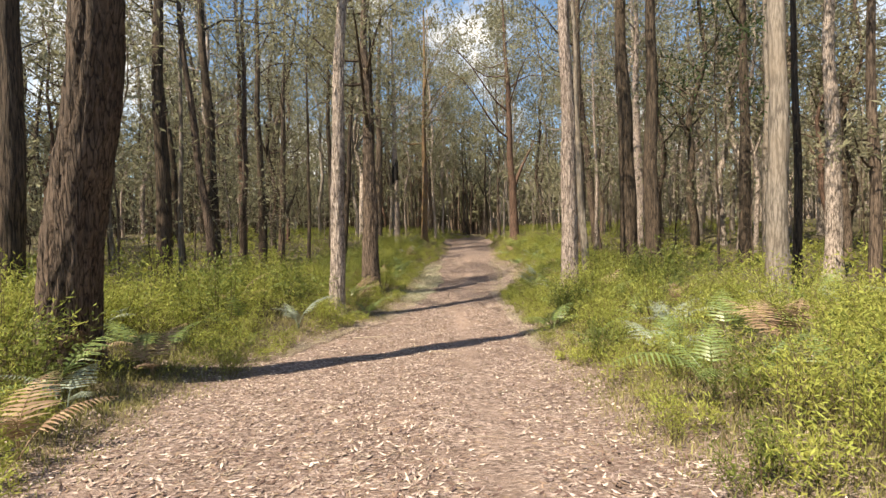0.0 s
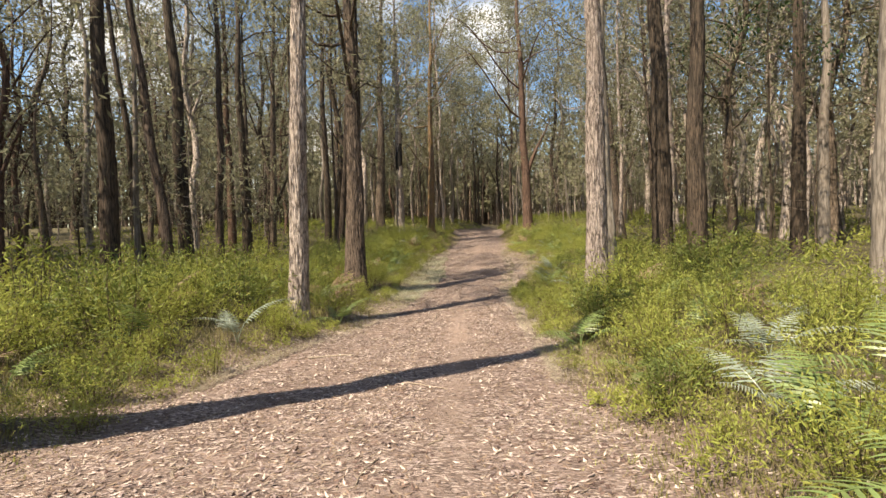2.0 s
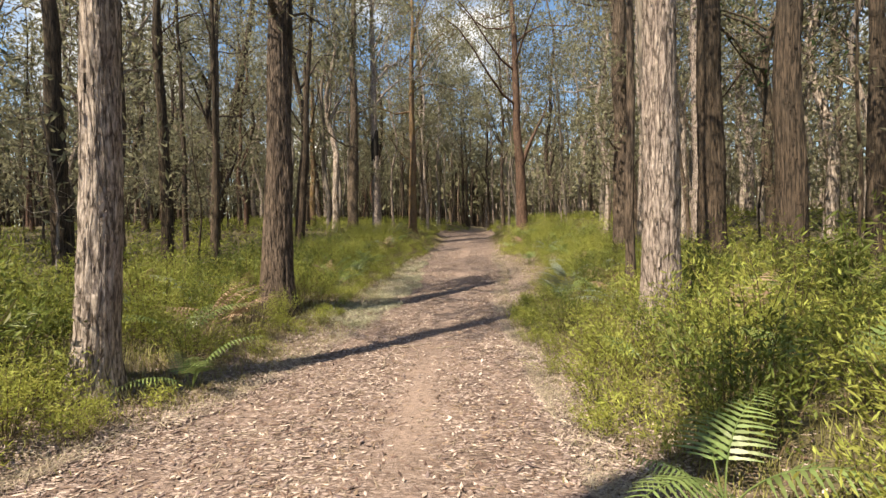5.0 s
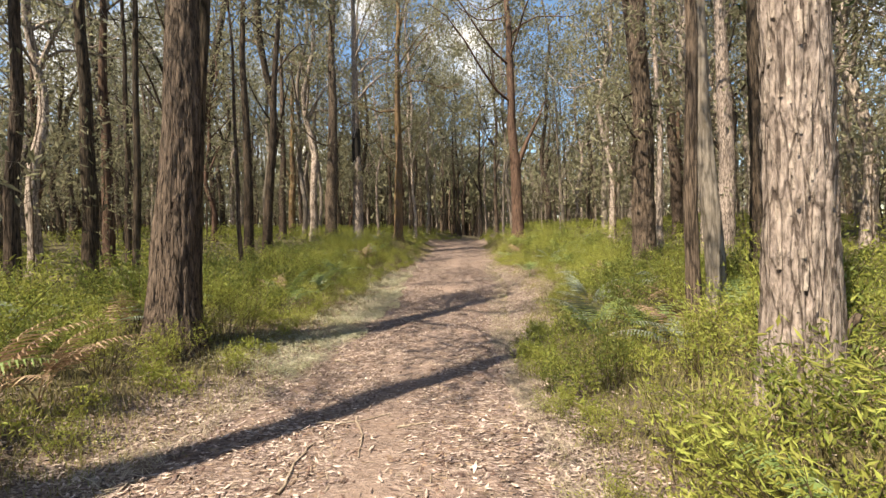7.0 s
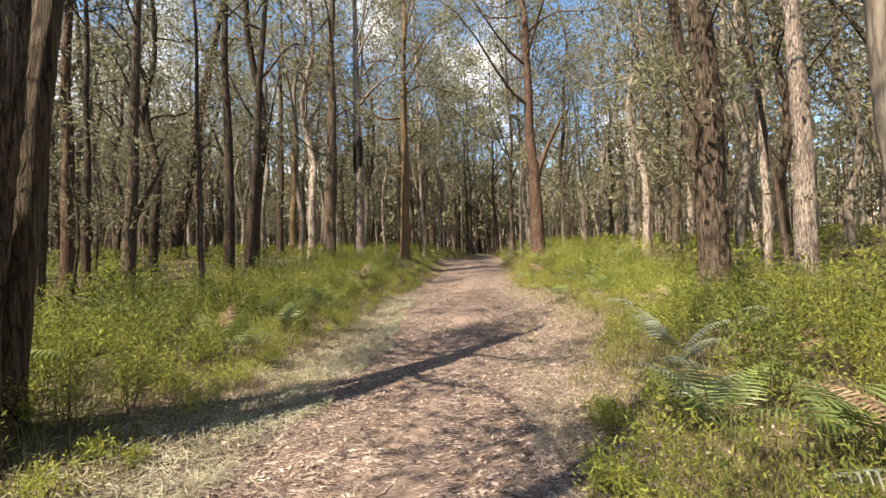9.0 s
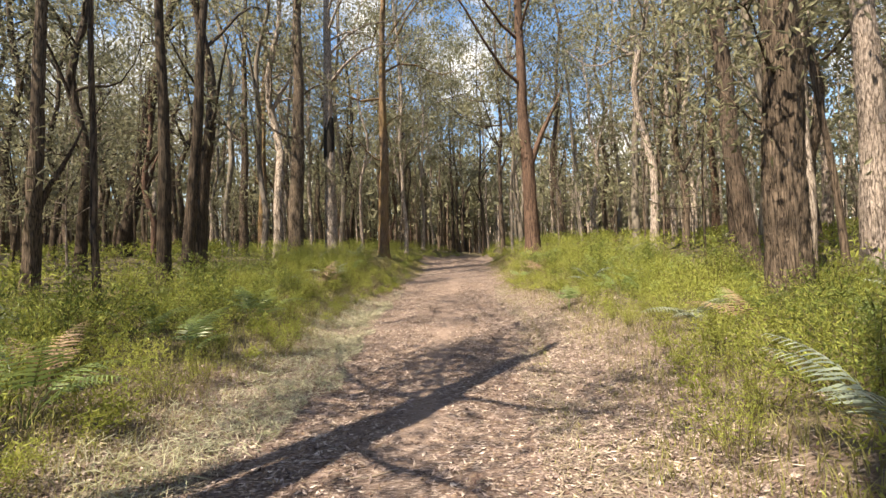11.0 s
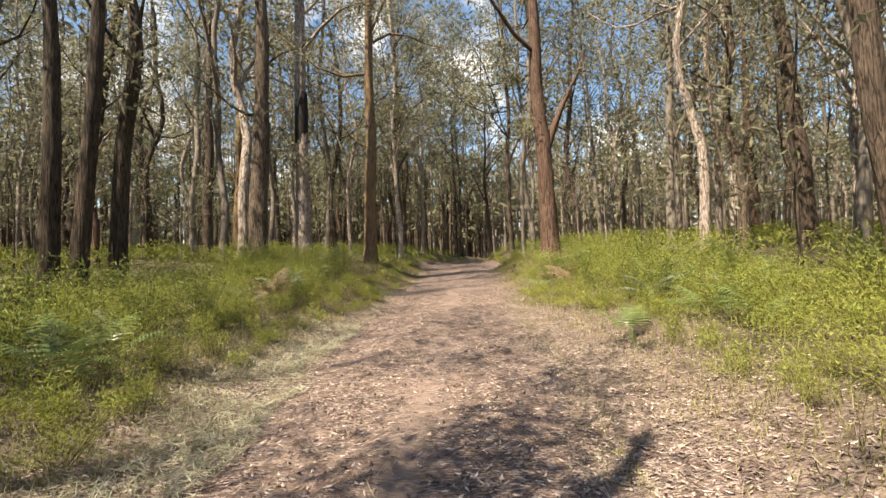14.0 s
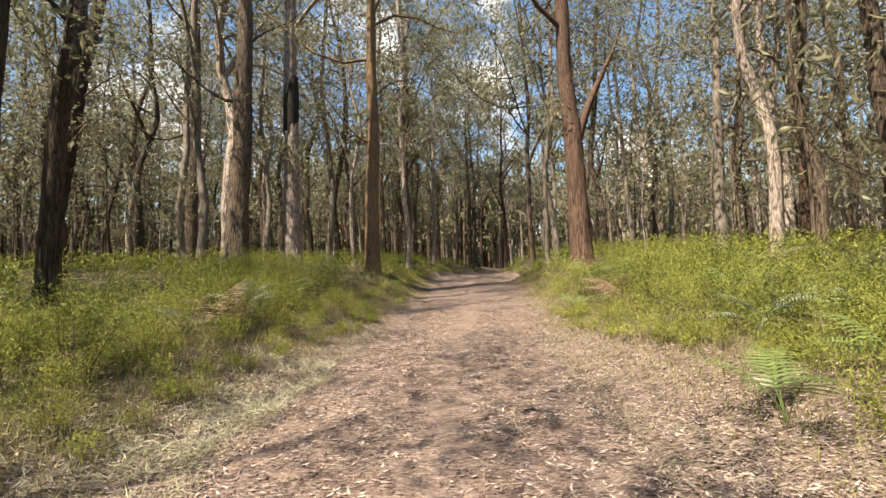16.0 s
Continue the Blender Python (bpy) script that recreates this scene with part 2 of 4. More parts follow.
def tube(b, pts, radii, sides=8, shape=None):
    """A closed tube along pts. shape(angle, metres along) gives a factor on the radius."""
    pts, radii = np.asarray(pts, float), np.asarray(radii, float)
    along = np.gradient(pts, axis=0)
    along /= np.linalg.norm(along, axis=1)[:, None] + 1e-9
    ref = np.array([1.0, 0.03, 0.02]) if abs(along[0, 0]) < 0.8 else np.array([0.02, 1.0, 0.03])
    u = np.cross(along, ref)
    u /= np.linalg.norm(u, axis=1)[:, None]
    w = np.cross(along, u)
    ang = np.linspace(0, 2 * np.pi, sides, endpoint=False)
    r = np.repeat(radii[:, None], sides, 1)
    if shape is not None:
        r = r * shape(ang, pts)
    ring = pts[:, None] + r[..., None] * (np.cos(ang)[None, :, None] * u[:, None] + np.sin(ang)[None, :, None] * w[:, None])
    n = len(pts)
    i, j = np.meshgrid(np.arange(n - 1), np.arange(sides), indexing="ij")
    k = (j + 1) % sides
    quads = np.stack([i * sides + j, i * sides + k, (i + 1) * sides + k, (i + 1) * sides + j], -1)
    b.add(ring.reshape(-1, 3), quads)


def leaves(b, centres, length, width, rng, droop=0.5, flat=0.0, axis=None):
    """Lance-shaped leaves, one folded quad each, round the given centres."""
    n = len(centres)
    d = rng.normal(size=(n, 3)) if axis is None else np.asarray(axis, float) + 0.45 * rng.normal(size=(n, 3))
    d[:, 2] = d[:, 2] * (1 - flat) - droop
    d /= np.linalg.norm(d, axis=1)[:, None] + 1e-9
    s = np.cross(d, rng.normal(size=(n, 3)) * (1 - flat) + np.array([0, 0, 2.0 * flat]))
    s /= np.linalg.norm(s, axis=1)[:, None] + 1e-9
    nrm = np.cross(d, s)
    L = length * rng.uniform(0.6, 1.3, (n, 1))
    W = width * rng.uniform(0.7, 1.3, (n, 1))
    v = np.stack([centres - d * L / 2, centres + s * W / 2 - d * L * 0.05 + nrm * W * 0.2,
                  centres + d * L / 2, centres - s * W / 2 - d * L * 0.05 + nrm * W * 0.2], 1)
    b.add(v.reshape(-1, 3), np.arange(4 * n).reshape(n, 4))


def part(name, mesh, parent, label=""):
    ob = new(name, mesh)
    ob.parent = parent
    return tagged(ob, label)


# ---- the ground ----
PROFILE_Y = (-40, -8, 0, 2, 4.5, 7, 9.5, 12.3, 17, 19, 22, 25, 27.5, 30, 35, 40, 46, 53, 60, 75, 120)
PROFILE_Z = (0.8, 0.3, 0.02, -0.1, -0.3, -0.5, -0.62, -0.6, -0.63, -0.6, -0.58, -0.5, -0.4, -0.28, 0.0, 0.35, 0.8, 1.28, 1.6, 1.7, 1.5)
EDGE_Y = (-40, 0, 3, 6, 8.5, 10, 11.5, 12.5, 14.5, 16, 18, 20, 23, 25, 28, 33, 38, 42, 52, 60, 75, 120)
EDGE_LEFT = (-4.2, -2.7, -2.9, -3.5, -3.3, -3.0, -2.3, -1.75, -1.3, -1.05, -0.78, -0.68, -0.6, -0.42, -0.42, -0.3, -0.05, 0.5, 0.9, 1.6, 5.9, 23.4)
EDGE_RIGHT = (0.2, 1.6, 1.6, 1.75, 1.85, 1.93, 1.95, 1.95, 2.05, 2.05, 2.08, 2.2, 2.55, 2.85, 3.3, 3.45, 4.05, 4.2, 4.9, 4.8, 9.1, 26.6)
CENTRE_Y = HALF_Y = EDGE_Y
CENTRE_X = tuple((a + c) / 2 for a, c in zip(EDGE_LEFT, EDGE_RIGHT))
HALF_X = tuple((c - a) / 2 for a, c in zip(EDGE_LEFT, EDGE_RIGHT))


def centre(y):
    return np.interp(y, CENTRE_Y, CENTRE_X)


def half(y):
    return np.interp(y, HALF_Y, HALF_X)


def tread(y):
    """The bare line that feet and wheels have worn along the track."""
    return np.interp(y, (0, 4, 8, 15, 20, 25, 30, 38, 55), (0.4, 0.5, 0.4, 0.55, 0.95, 1.3, 1.6, 2.1, 3.0))


def smooth(a, b, v):
    u = np.clip((v - a) / (b - a), 0, 1)
    return u * u * (3 - 2 * u)


def wave(x, y):
    return (np.sin(x * 1.3 + 0.7 * np.sin(y * 0.9)) * np.cos(y * 1.1 + 0.4) * 0.5 + 0.5 * np.sin(x * 0.43 - y * 0.37 + 1.0))


def height(x, y):
    x, y = np.asarray(x, float), np.asarray(y, float)
    off = np.abs(x - centre(y))
    rise = 0.45 + 0.6 * smooth(28, 40, y)
    bank = rise * smooth(half(y), half(y) + 2.6, off) + 0.02 * np.clip(off - 5, 0, 40)
    rough = 0.05 * wave(x, y) * smooth(1, 5, off) + 0.04 * wave(2.3 * x, 2.1 * y) + 0.028 * wave(4.1 * x + 2, 6.3 * y) + 0.01 * wave(9.1 * x, 8.3 * y)
    return np.interp(y, PROFILE_Y, PROFILE_Z) + bank + rough


def graded(lo, hi, near_lo, near_hi, fine, coarse):
    a = np.arange(near_lo, near_hi + 1e-6, fine)
    left = near_lo - np.cumsum(np.geomspace(fine, coarse, 60))
    right = near_hi + np.cumsum(np.geomspace(fine, coarse, 60))
    return np.concatenate([[lo], left[left > lo + coarse / 2][::-1], a, right[right < hi - coarse / 2], [hi]])


def clear_of(x, y):
    """How wide the low verge is before the shrubs begin, on each side of the track."""
    left = np.interp(y, (0, 10, 13, 15, 19, 24, 30, 36), (0.1, 0.15, 0.3, 0.75, 0.8, 0.9, 0.9, 0.3))
    right = np.interp(y, (0, 12, 18, 20, 24, 30, 34, 40), (0.3, 0.1, 0.2, 0.9, 1.9, 1.5, 0.6, 0.2))
    return np.where(x < centre(y), left, right)


gx, gy = graded(-900, 900, -5, 7, 0.2, 60), graded(-900, 1200, -2, 42, 0.2, 60)
X, Y = np.meshgrid(gx, gy)
Z = height(X, Y)
b = Build()
ni, nj = len(gy), len(gx)
I, J = np.meshgrid(np.arange(ni - 1), np.arange(nj - 1), indexing="ij")
b.add(np.stack([X, Y, Z], -1).reshape(-1, 3), np.stack([I * nj + J, I * nj + J + 1, (I + 1) * nj + J + 1, (I + 1) * nj + J], -1).reshape(-1, 4))
ground_mesh = b.mesh("ground", SOIL, True)
floor_mask = ground_mesh.attributes.new("forest_floor", "FLOAT", "POINT")
OFF = np.abs(X - centre(Y)) - half(Y) - 0.8 * clear_of(X, Y) + 0.5 * wave(1.7 * X, 1.6 * Y)
floor_mask.data.foreach_set("value", (0.85 * smooth(0.0, 1.5, OFF)).ravel())
worn_mask = ground_mesh.attributes.new("worn", "FLOAT", "POINT")
worn_mask.data.foreach_set("value", (np.exp(-((X - tread(Y)) / (0.3 + 0.1 * wave(2 * X, 0.9 * Y))) ** 2) * np.clip(0.65 + 0.5 * wave(0.4 * X, 1.3 * Y), 0, 1)).ravel())
tagged(new("ground", ground_mesh), "pinkish brown earth track and forest floor strewn with leaves", "ground", kind="structure")


# ---- trees ----
def bark_shape(rough, seed, twist=0.0):
    def shape(ang, pts):
        out = np.ones((len(pts), len(ang)))
        for i, p in enumerate(pts):
            z = p[2]
            for j, a in enumerate(ang):
                a2 = a + twist * z
                c, s = math.cos(a2), math.sin(a2)
                q = noise.noise((c * 7.5 + seed, s * 7.5, z * 1.1))
                q2 = noise.noise((c * 15, s * 15 + seed, z * 2.2))
                q3 = noise.noise((c * 1.3, s * 1.3, z * 0.4 + seed))
                out[i, j] += rough * ((0.5 - abs(q) * 1.6) + 0.6 * (0.4 - abs(q2) * 1.5)) + 0.09 * q3
        return out
    return shape


def bend_path(x, y, z0, H, lean, rng, wiggle, step):
    h = np.concatenate([[-0.35, 0.0, 0.15, 0.35, 0.6], np.arange(1.0, H, step), [H]])
    ph = rng.uniform(0, 6.28, 4)
    wx = wiggle * (np.sin(h * 0.55 + ph[0]) + 0.5 * np.sin(h * 1.3 + ph[1])) * smooth(0, 4, h)
    wy = wiggle * (np.sin(h * 0.5 + ph[2]) + 0.5 * np.sin(h * 1.2 + ph[3])) * smooth(0, 4, h)
    return h, np.stack([x + lean[0] * h + wx, y + lean[1] * h + wy, z0 + h], -1)


def trunk_radius(h, H, d, flare=0.35):
    return d / 2 * (np.clip(1 - 0.8 * np.clip(h, 0, H) / H, 0.12, 1) + flare * np.exp(-np.clip(h, -0.3, None) / 0.35))


def limb_and_leaves(base, az, length, r, rng, wood, leafb, n_leaf, leaf=(0.24, 0.06), up=0.9, clusters=4):
    t = np.linspace(0, 1, 6)
    d = np.array([math.cos(az), math.sin(az)])
    curl = rng.uniform(-0.35, 0.35)
    side = np.array([-d[1], d[0]])
    out2 = d[None] * (t * length)[:, None] + side[None] * (curl * length * t ** 2)[:, None]
    zz = length * (up * t + 0.15 * np.sin(t * 5 + az)) * 0.8
    pts = np.column_stack([base[0] + out2[:, 0], base[1] + out2[:, 1], base[2] + zz])
    tube(wood, pts, r * (1 - 0.8 * t), 4)
    for _ in range(clusters):
        k = rng.uniform(0.35, 1.0)
        p = np.array([np.interp(k, t, pts[:, a]) for a in range(3)])
        tip = p + rng.normal(size=3) * np.array([0.8, 0.8, 0.5]) * (0.3 + 0.14 * length)
        mid = (p + tip) / 2 + rng.normal(size=3) * 0.12
        tube(wood, [p, mid, tip], [r * 0.28, r * 0.16, 0.006], 3)
        m = max(3, int(n_leaf / clusters))
        c = tip + rng.normal(size=(m, 3)) * np.array([0.5, 0.5, 0.36]) * (0.6 + 0.1 * length)
        leaves(leafb, c, leaf[0], leaf[1], rng, droop=0.7)


def loose_bark(h, path, radius, rng, n, twist):
    """Peeling strips of bark lying on a trunk."""
    z = 0.1 + 7.2 * rng.uniform(size=n) ** 1.1
    a = rng.uniform(0, 6.283, n)
    r = np.interp(z, h, radius) * rng.uniform(1.02, 1.1, n)
    L, W = rng.uniform(0.07, 0.28, n), rng.uniform(0.01, 0.035, n)
    rows = []
    for k, peel in ((0, 0.0), (0.5, 0.006), (1, 0.03)):
        zz = z + L * (k - 0.5)
        aa = a - (twist + 0.12 * np.sin(a * 7)) * (zz - z) * 2.2
        rr = r + peel * rng.uniform(-0.3, 1.0, n)
        c = np.stack([np.interp(zz, h, path[:, 0]) + rr * np.cos(aa), np.interp(zz, h, path[:, 1]) + rr * np.sin(aa), zz], -1)
        side = np.stack([-np.sin(aa), np.cos(aa), 0 * aa], -1) * (W * (0.55 - 0.35 * (k == 1)))[:, None]
        rows += [c - side, c + side]
    b = Build()
    i6 = np.arange(n)[:, None] * 6
    b.add(np.stack(rows, 1).reshape(-1, 3), np.concatenate([i6 + np.array([0, 1, 3, 2]), i6 + np.array([2, 3, 5, 4])]))
    return b


def tree(name, label, x, y, d, style="brown", H=19.0, lean=(0.0, 0.0), crown=9.0, n_leaf=1500, detail=0, seed=0, limbs=8,
         low=(), twist=0.0, wiggle=0.05, leaf_mat=None, rough=0.17, own_parts=True, leaf=(0.24, 0.06), at_origin=False, spread=1.0):
    """A eucalypt: flared barky trunk, limbs with twigs and a loose crown. low: extra limbs (height, heading, length, thickness)."""
    rng = np.random.default_rng(seed + 101)
    z0 = 0.0 if at_origin else float(height(x, y))
    root = new(name)
    root.location = (x, y, z0)
    h, path = bend_path(0, 0, 0, H, lean, rng, wiggle, 0.06 if detail == 2 else (0.2 if detail == 1 else 1.0))
    if detail:
        keep = (h < 7.5) | (np.arange(len(h)) % (12 if detail == 2 else 5) == 0)
        h, path = h[keep], path[keep]
    b = Build()
    sides = (64, 24, 7)[2 - detail]
    shape = bark_shape(rough, seed * 1.7, twist) if detail else None
    tube(b, path, trunk_radius(h, H, d), sides, shape)
    wood = b
    leafb = Build()
    jobs = [(crown + (H - 0.8 - crown) * (i + rng.uniform(0.1, 0.9)) / limbs, rng.uniform(0, 6.28), None, None) for i in range(limbs)]
    made = []
    for hh, az, ln, th, *steep in list(low) + jobs:
        p = np.array([np.interp(hh, h, path[:, a]) for a in range(3)])
        rr = float(trunk_radius(np.array(hh), H, d))
        big = ln is not None
        ln = ln or spread * (rng.uniform(1.4, 2.2) + 0.16 * (H - hh))
        wood = Build() if own_parts else b
        limb_and_leaves(p, az, ln, th or rr * 0.42, rng, wood, leafb, n_leaf / (limbs + len(low)), leaf, up=steep[0] if steep else (1.5 if big else rng.uniform(0.35, 1.0)), clusters=3 if big else 4)
        made.append(wood)
    part("trunk", b.mesh("trunk", BARK[style], True), root)
    if detail == 2:
        part("loose_bark", loose_bark(h, path, trunk_radius(h, H, d), rng, 650, twist).mesh("loose_bark", BARK[style]), root)["kind"] = "stuff"
    if own_parts:
        for wood in made:
            part("limb", wood.mesh("limb", BARK[style], True), root)
    if n_leaf:
        part("crown", leafb.mesh("crown", leaf_mat or LEAF), root)
    return tagged(root, label, "tree")


GREY = "grey fibrous-barked gum tree rising from green undergrowth"
BROWN = "brown stringy-barked gum tree with furrowed trunk in undergrowth"
DARK = "dark slender gum tree standing among green shrubs"
RED = "reddish-brown barked gum tree standing in the forest"
PALE = "pale grey smooth-barked gum tree standing in undergrowth"
ORANGE = "gum tree with orange lichen patches on brown bark"
TREES = (
    # x, y, girth, style, lean x, detail, label
    (-5.4, 6.55, 0.7, "brown", 0.19, 2, BROWN), (-7.95, 8.4, 0.46, "dark", 0.03, 1, DARK),
    (-2.95, 12.6, 0.41, "grey", 0.03, 2, GREY), (-2.75, 17.45, 0.62, "brown", -0.02, 2, BROWN),
    (-2.84, 18.05, 0.32, "dark", 0.0, 1, DARK), (3.97, 14.5, 0.51, "grey", 0.0, 2, GREY),
    (8.35, 11.5, 0.5, "pale", 0.0, 1, PALE), (8.5, 21.0, 0.74, "dark", -0.02, 2, "dark shaggy-barked gum tree standing in green undergrowth"),
    (7.75, 17.0, 0.54, "dark", 0.0, 2, "dark shaggy-barked gum tree standing in green undergrowth"), (10.3, 13.4, 0.25, "dark", 0.0, 0, DARK),
    (13.2, 15.6, 0.5, "grey", 0.0, 1, GREY), (12.0, 12.8, 0.32, "brown", 0.0, 0, BROWN),
    (-10.0, 16.5, 0.52, "dark", 0.01, 1, DARK), (-10.4, 18.3, 0.22, "pale", 0.02, 0, PALE),
    (-10.5, 21.4, 0.55, "dark", -0.03, 1, DARK), (-8.4, 17.0, 0.32, "brown", -0.1, 1, BROWN),
    (-10.5, 18.8, 0.28, "dark", -0.09, 0, DARK), (-13.7, 31.7, 0.5, "red", 0.0, 1, RED),
    (-7.85, 32.7, 0.44, "dark", 0.0, 1, DARK), (-7.0, 32.45, 0.4, "dark", 0.08, 1, DARK),
    (-5.6, 39.85, 0.74, "brown", 0.03, 1, BROWN),
    (-12.1, 52.7, 0.6, "orange", 0.03, 1, ORANGE), (-10.6, 45.76, 0.58, "brown", 0.02, 0, BROWN),
    (-18.5, 46.4, 0.95, "dark", 0.2, 1, DARK), (-10.9, 31.1, 0.45, "brown", 0.04, 1, BROWN),
    (-10.0, 25.6, 0.45, "dark", 0.0, 1, DARK), (7.43, 25.0, 0.66, "brown", 0.0, 2, BROWN),
    (4.62, 17.2, 0.19, "brown", 0.0, 1, BROWN), (5.75, 18.5, 0.3, "pale", -0.04, 1, PALE),
    # leaning grey tree at (10.0, 29.6): its shade is put in as brown bark
    (10.0, 29.6, 0.5, "brown", -0.1, 1, BROWN), (16.2, 39.5, 0.68, "brown", -0.06, 1, BROWN),
    (12.1, 29.0, 0.2, "brown", -0.1, 0, BROWN), (11.9, 28.0, 0.6, "grey", 0.0, 1, GREY),
    (24.0, 54.0, 0.7, "red", 0.0, 0, RED), (13.4, 44.7, 0.45, "pale", 0.03, 1, PALE),
    (15.5, 47.9, 0.3, "pale", 0.0, 0, PALE), (9.2, 27.6, 0.25, "grey", 0.0, 0, GREY),
    (15.3, 23.3, 0.6, "dark", 0.0, 1, DARK), (16.7, 23.7, 0.5, "pale", 0.0, 0, PALE),
    (3.4, 73.0, 0.5, "dark", 0.0, 0, DARK), (-3.8, 76.0, 0.5, "brown", 0.0, 0, BROWN),
    (-1.3, 80.0, 0.5, "brown", 0.0, 0, BROWN), (12.4, 52.0, 0.35, "pale", -0.05, 0, PALE), (16.5, 50.0, 0.35, "pale", 0.02, 0, PALE),
    # the last two slim trees are added so that their crowns dapple the track
    (-9.9, 22.8, 0.35, "brown", 0.03, 1, BROWN), (-12.0, 30.5, 0.3, "dark", 0.0, 0, DARK), (-6.6, 22.6, 0.2, "dark", 0.02, 0, DARK), (-5.6, 26.6, 0.16, "brown", -0.03, 0, BROWN),
)
LEAN_Y = {0: -0.11, 2: 0.05, 3: 0.13, 4: 0.12}
LOW = {20: ((6.3, 3.5, 2.8, 0.07, 0.45), (8.0, 0.2, 2.0, 0.06, 0.9)), 18: ((8.0, 2.4, 2.4, 0.06, 1.2),), 22: ((7.0, 2.9, 2.6, 0.08, 1.6),), 26: ((3.2, 2.6, 1.0, 0.05, 1.2), (4.2, 3.6, 1.4, 0.05, 0.6), (5.0, 0.6, 1.3, 0.05, 0.7), (5.6, 2.2, 1.6, 0.06, 0.5), (6.4, 4.6, 1.5, 0.05, 0.4)),
       11: ((3.4, 3.3, 1.2, 0.06, 0.7),), 24: ((2.2, 0.6, 1.2, 0.16, 3.4),), 34: ((4.5, 0.3, 1.2, 0.12, 3.2), (5.5, 3.0, 1.0, 0.1, 3.0)), 21: ((4.8, 3.3, 0.9, 0.13, 2.4),)}
for k, (x, y, d, style, lx, detail, label) in enumerate(TREES):
    tall = {3: 13.5, 4: 11.5}[k] if k in (3, 4) else min(23, 13 + 11 * d)
    tree("gum_tree", label, x, y, d, style, tall, (lx, LEAN_Y.get(k, 0.0)), crown={2: 7.2, 3: 6.4, 4: 6.0}.get(k, tall * 0.58), n_leaf=2800 if k in (2, 3, 4, 26) else (1500 if x > -7 or not 12 < y < 27 else 450), detail=detail, seed=k,
         twist=0.25 if k == 26 else 0.0, limbs=7, own_parts=d > 0.4, low=LOW.get(k, ()), spread=1.35)
BEYOND = (
    (-1.5, 57.0, 0.45, "brown"), (0.0, 64.0, 0.35, "grey"), (4.2, 76.0, 0.5, "dark"), (6.4, 67.0, 0.35, "dark"), (2.0, 82.0, 0.4, "brown"),
    (7.6, 72.0, 0.3, "grey"), (-4.0, 62.0, 0.4, "brown"), (9.0, 58.0, 0.35, "pale"), (1.0, 71.0, 0.3, "grey"), (5.4, 86.0, 0.5, "dark"), (-2.5, 70.0, 0.35, "pale"),
    (-0.8, 50.0, 0.3, "grey"), (6.4, 52.0, 0.35, "brown"), (6.2, 46.5, 0.22, "pale"),
)
for k, (x, y, d, style) in enumerate(BEYOND):
    tree("gum_tree", "tall %s-barked gum tree beyond the crest of the track" % style, x, y, d, style, 26, (0.02 * math.sin(k * 2.1), 0.0), 8.5, 3000, 0, 400 + k, 14, spread=1.7,
         own_parts=False, leaf=(0.4, 0.12), wiggle=0.12, low=((6.0, 0.4 + k, 1.6, d * 0.3, 2.6), (8.0, 3.3 + k, 1.8, d * 0.25, 2.2)))
tree("gum_tree", "forked reddish-brown gum tree beside the track", 6.5, 41.64, 0.76, "red", 22, (-0.03, 0.0), 9.5, 3600, 1, 61, 12, spread=1.7, low=((4.4, 0.15, 2.3, 0.19, 2.9), (5.6, 3.1, 1.0, 0.05, 0.8)))
tree("gum_tree", ORANGE, -1.73, 43.85, 0.6, "orange", 22, (0.02, 0.0), 9, 3200, 1, 62, 12, spread=1.7, low=((5.6, 3.4, 2.6, 0.06, 0.9), (7.4, 0.3, 2.2, 0.05, 1.0)))
burnt = tree("gum_tree", "grey gum tree with a charred black upper trunk", -4.09, 40.96, 0.64, "grey", 20, (0.0, 0.0), 9, 2600, 1, 63, 10, spread=1.5, wiggle=0.02, low=((4.2, 5.0, 0.5, 0.03, 0.5), (4.6, 4.2, 0.6, 0.03, 0.4)))
b = Build()
hh = np.linspace(5.2, 7.4, 14)
tube(b, np.stack([0.03 * np.sin(hh), 0 * hh, hh], -1), trunk_radius(hh, 20, 0.64) * (1.02 + 0.16 * np.sin((hh - 5.2) / 2.2 * 3.14)), 20)
part("charred_patch", b.mesh("charred_patch", material("charcoal", (0.008, 0.007, 0.006), (0.035, 0.03, 0.027), (20, 20, 4), bump=0.8), True), burnt, "charred black bark")
tree("sapling", "slim sapling with dense dark green foliage", 12.3, 20.6, 0.13, "dark", 12, (0.0, 0.0), 5.5, 900, 0, 71, 10, own_parts=False, leaf_mat=LEAF_DARK, leaf=(0.22, 0.07))

# wild trees further off
rng = np.random.default_rng(5)
KINDS = []
for k in range(9):
    style = ("brown", "dark", "grey", "dark", "brown", "dark", "grey", "red", "pale")[k]
    KINDS.append(tree("gum_tree", "slender %s-barked gum tree in the open forest" % style, 0, -60 - 4 * k, rng.uniform(0.22, 0.42), style, rng.uniform(14, 19),
                      (rng.uniform(-0.04, 0.04), 0), rng.uniform(4.5, 7.5), 1700, 0, 200 + k, 14, own_parts=False, at_origin=True, leaf=(0.26, 0.08), wiggle=0.28,
                      low=((rng.uniform(3, 6), rng.uniform(0, 6.28), rng.uniform(1.2, 1.9), 0.085, 2.6), (rng.uniform(4, 7), rng.uniform(0, 6.28), 1.5, 0.06, 1.6))))
SAPS = []
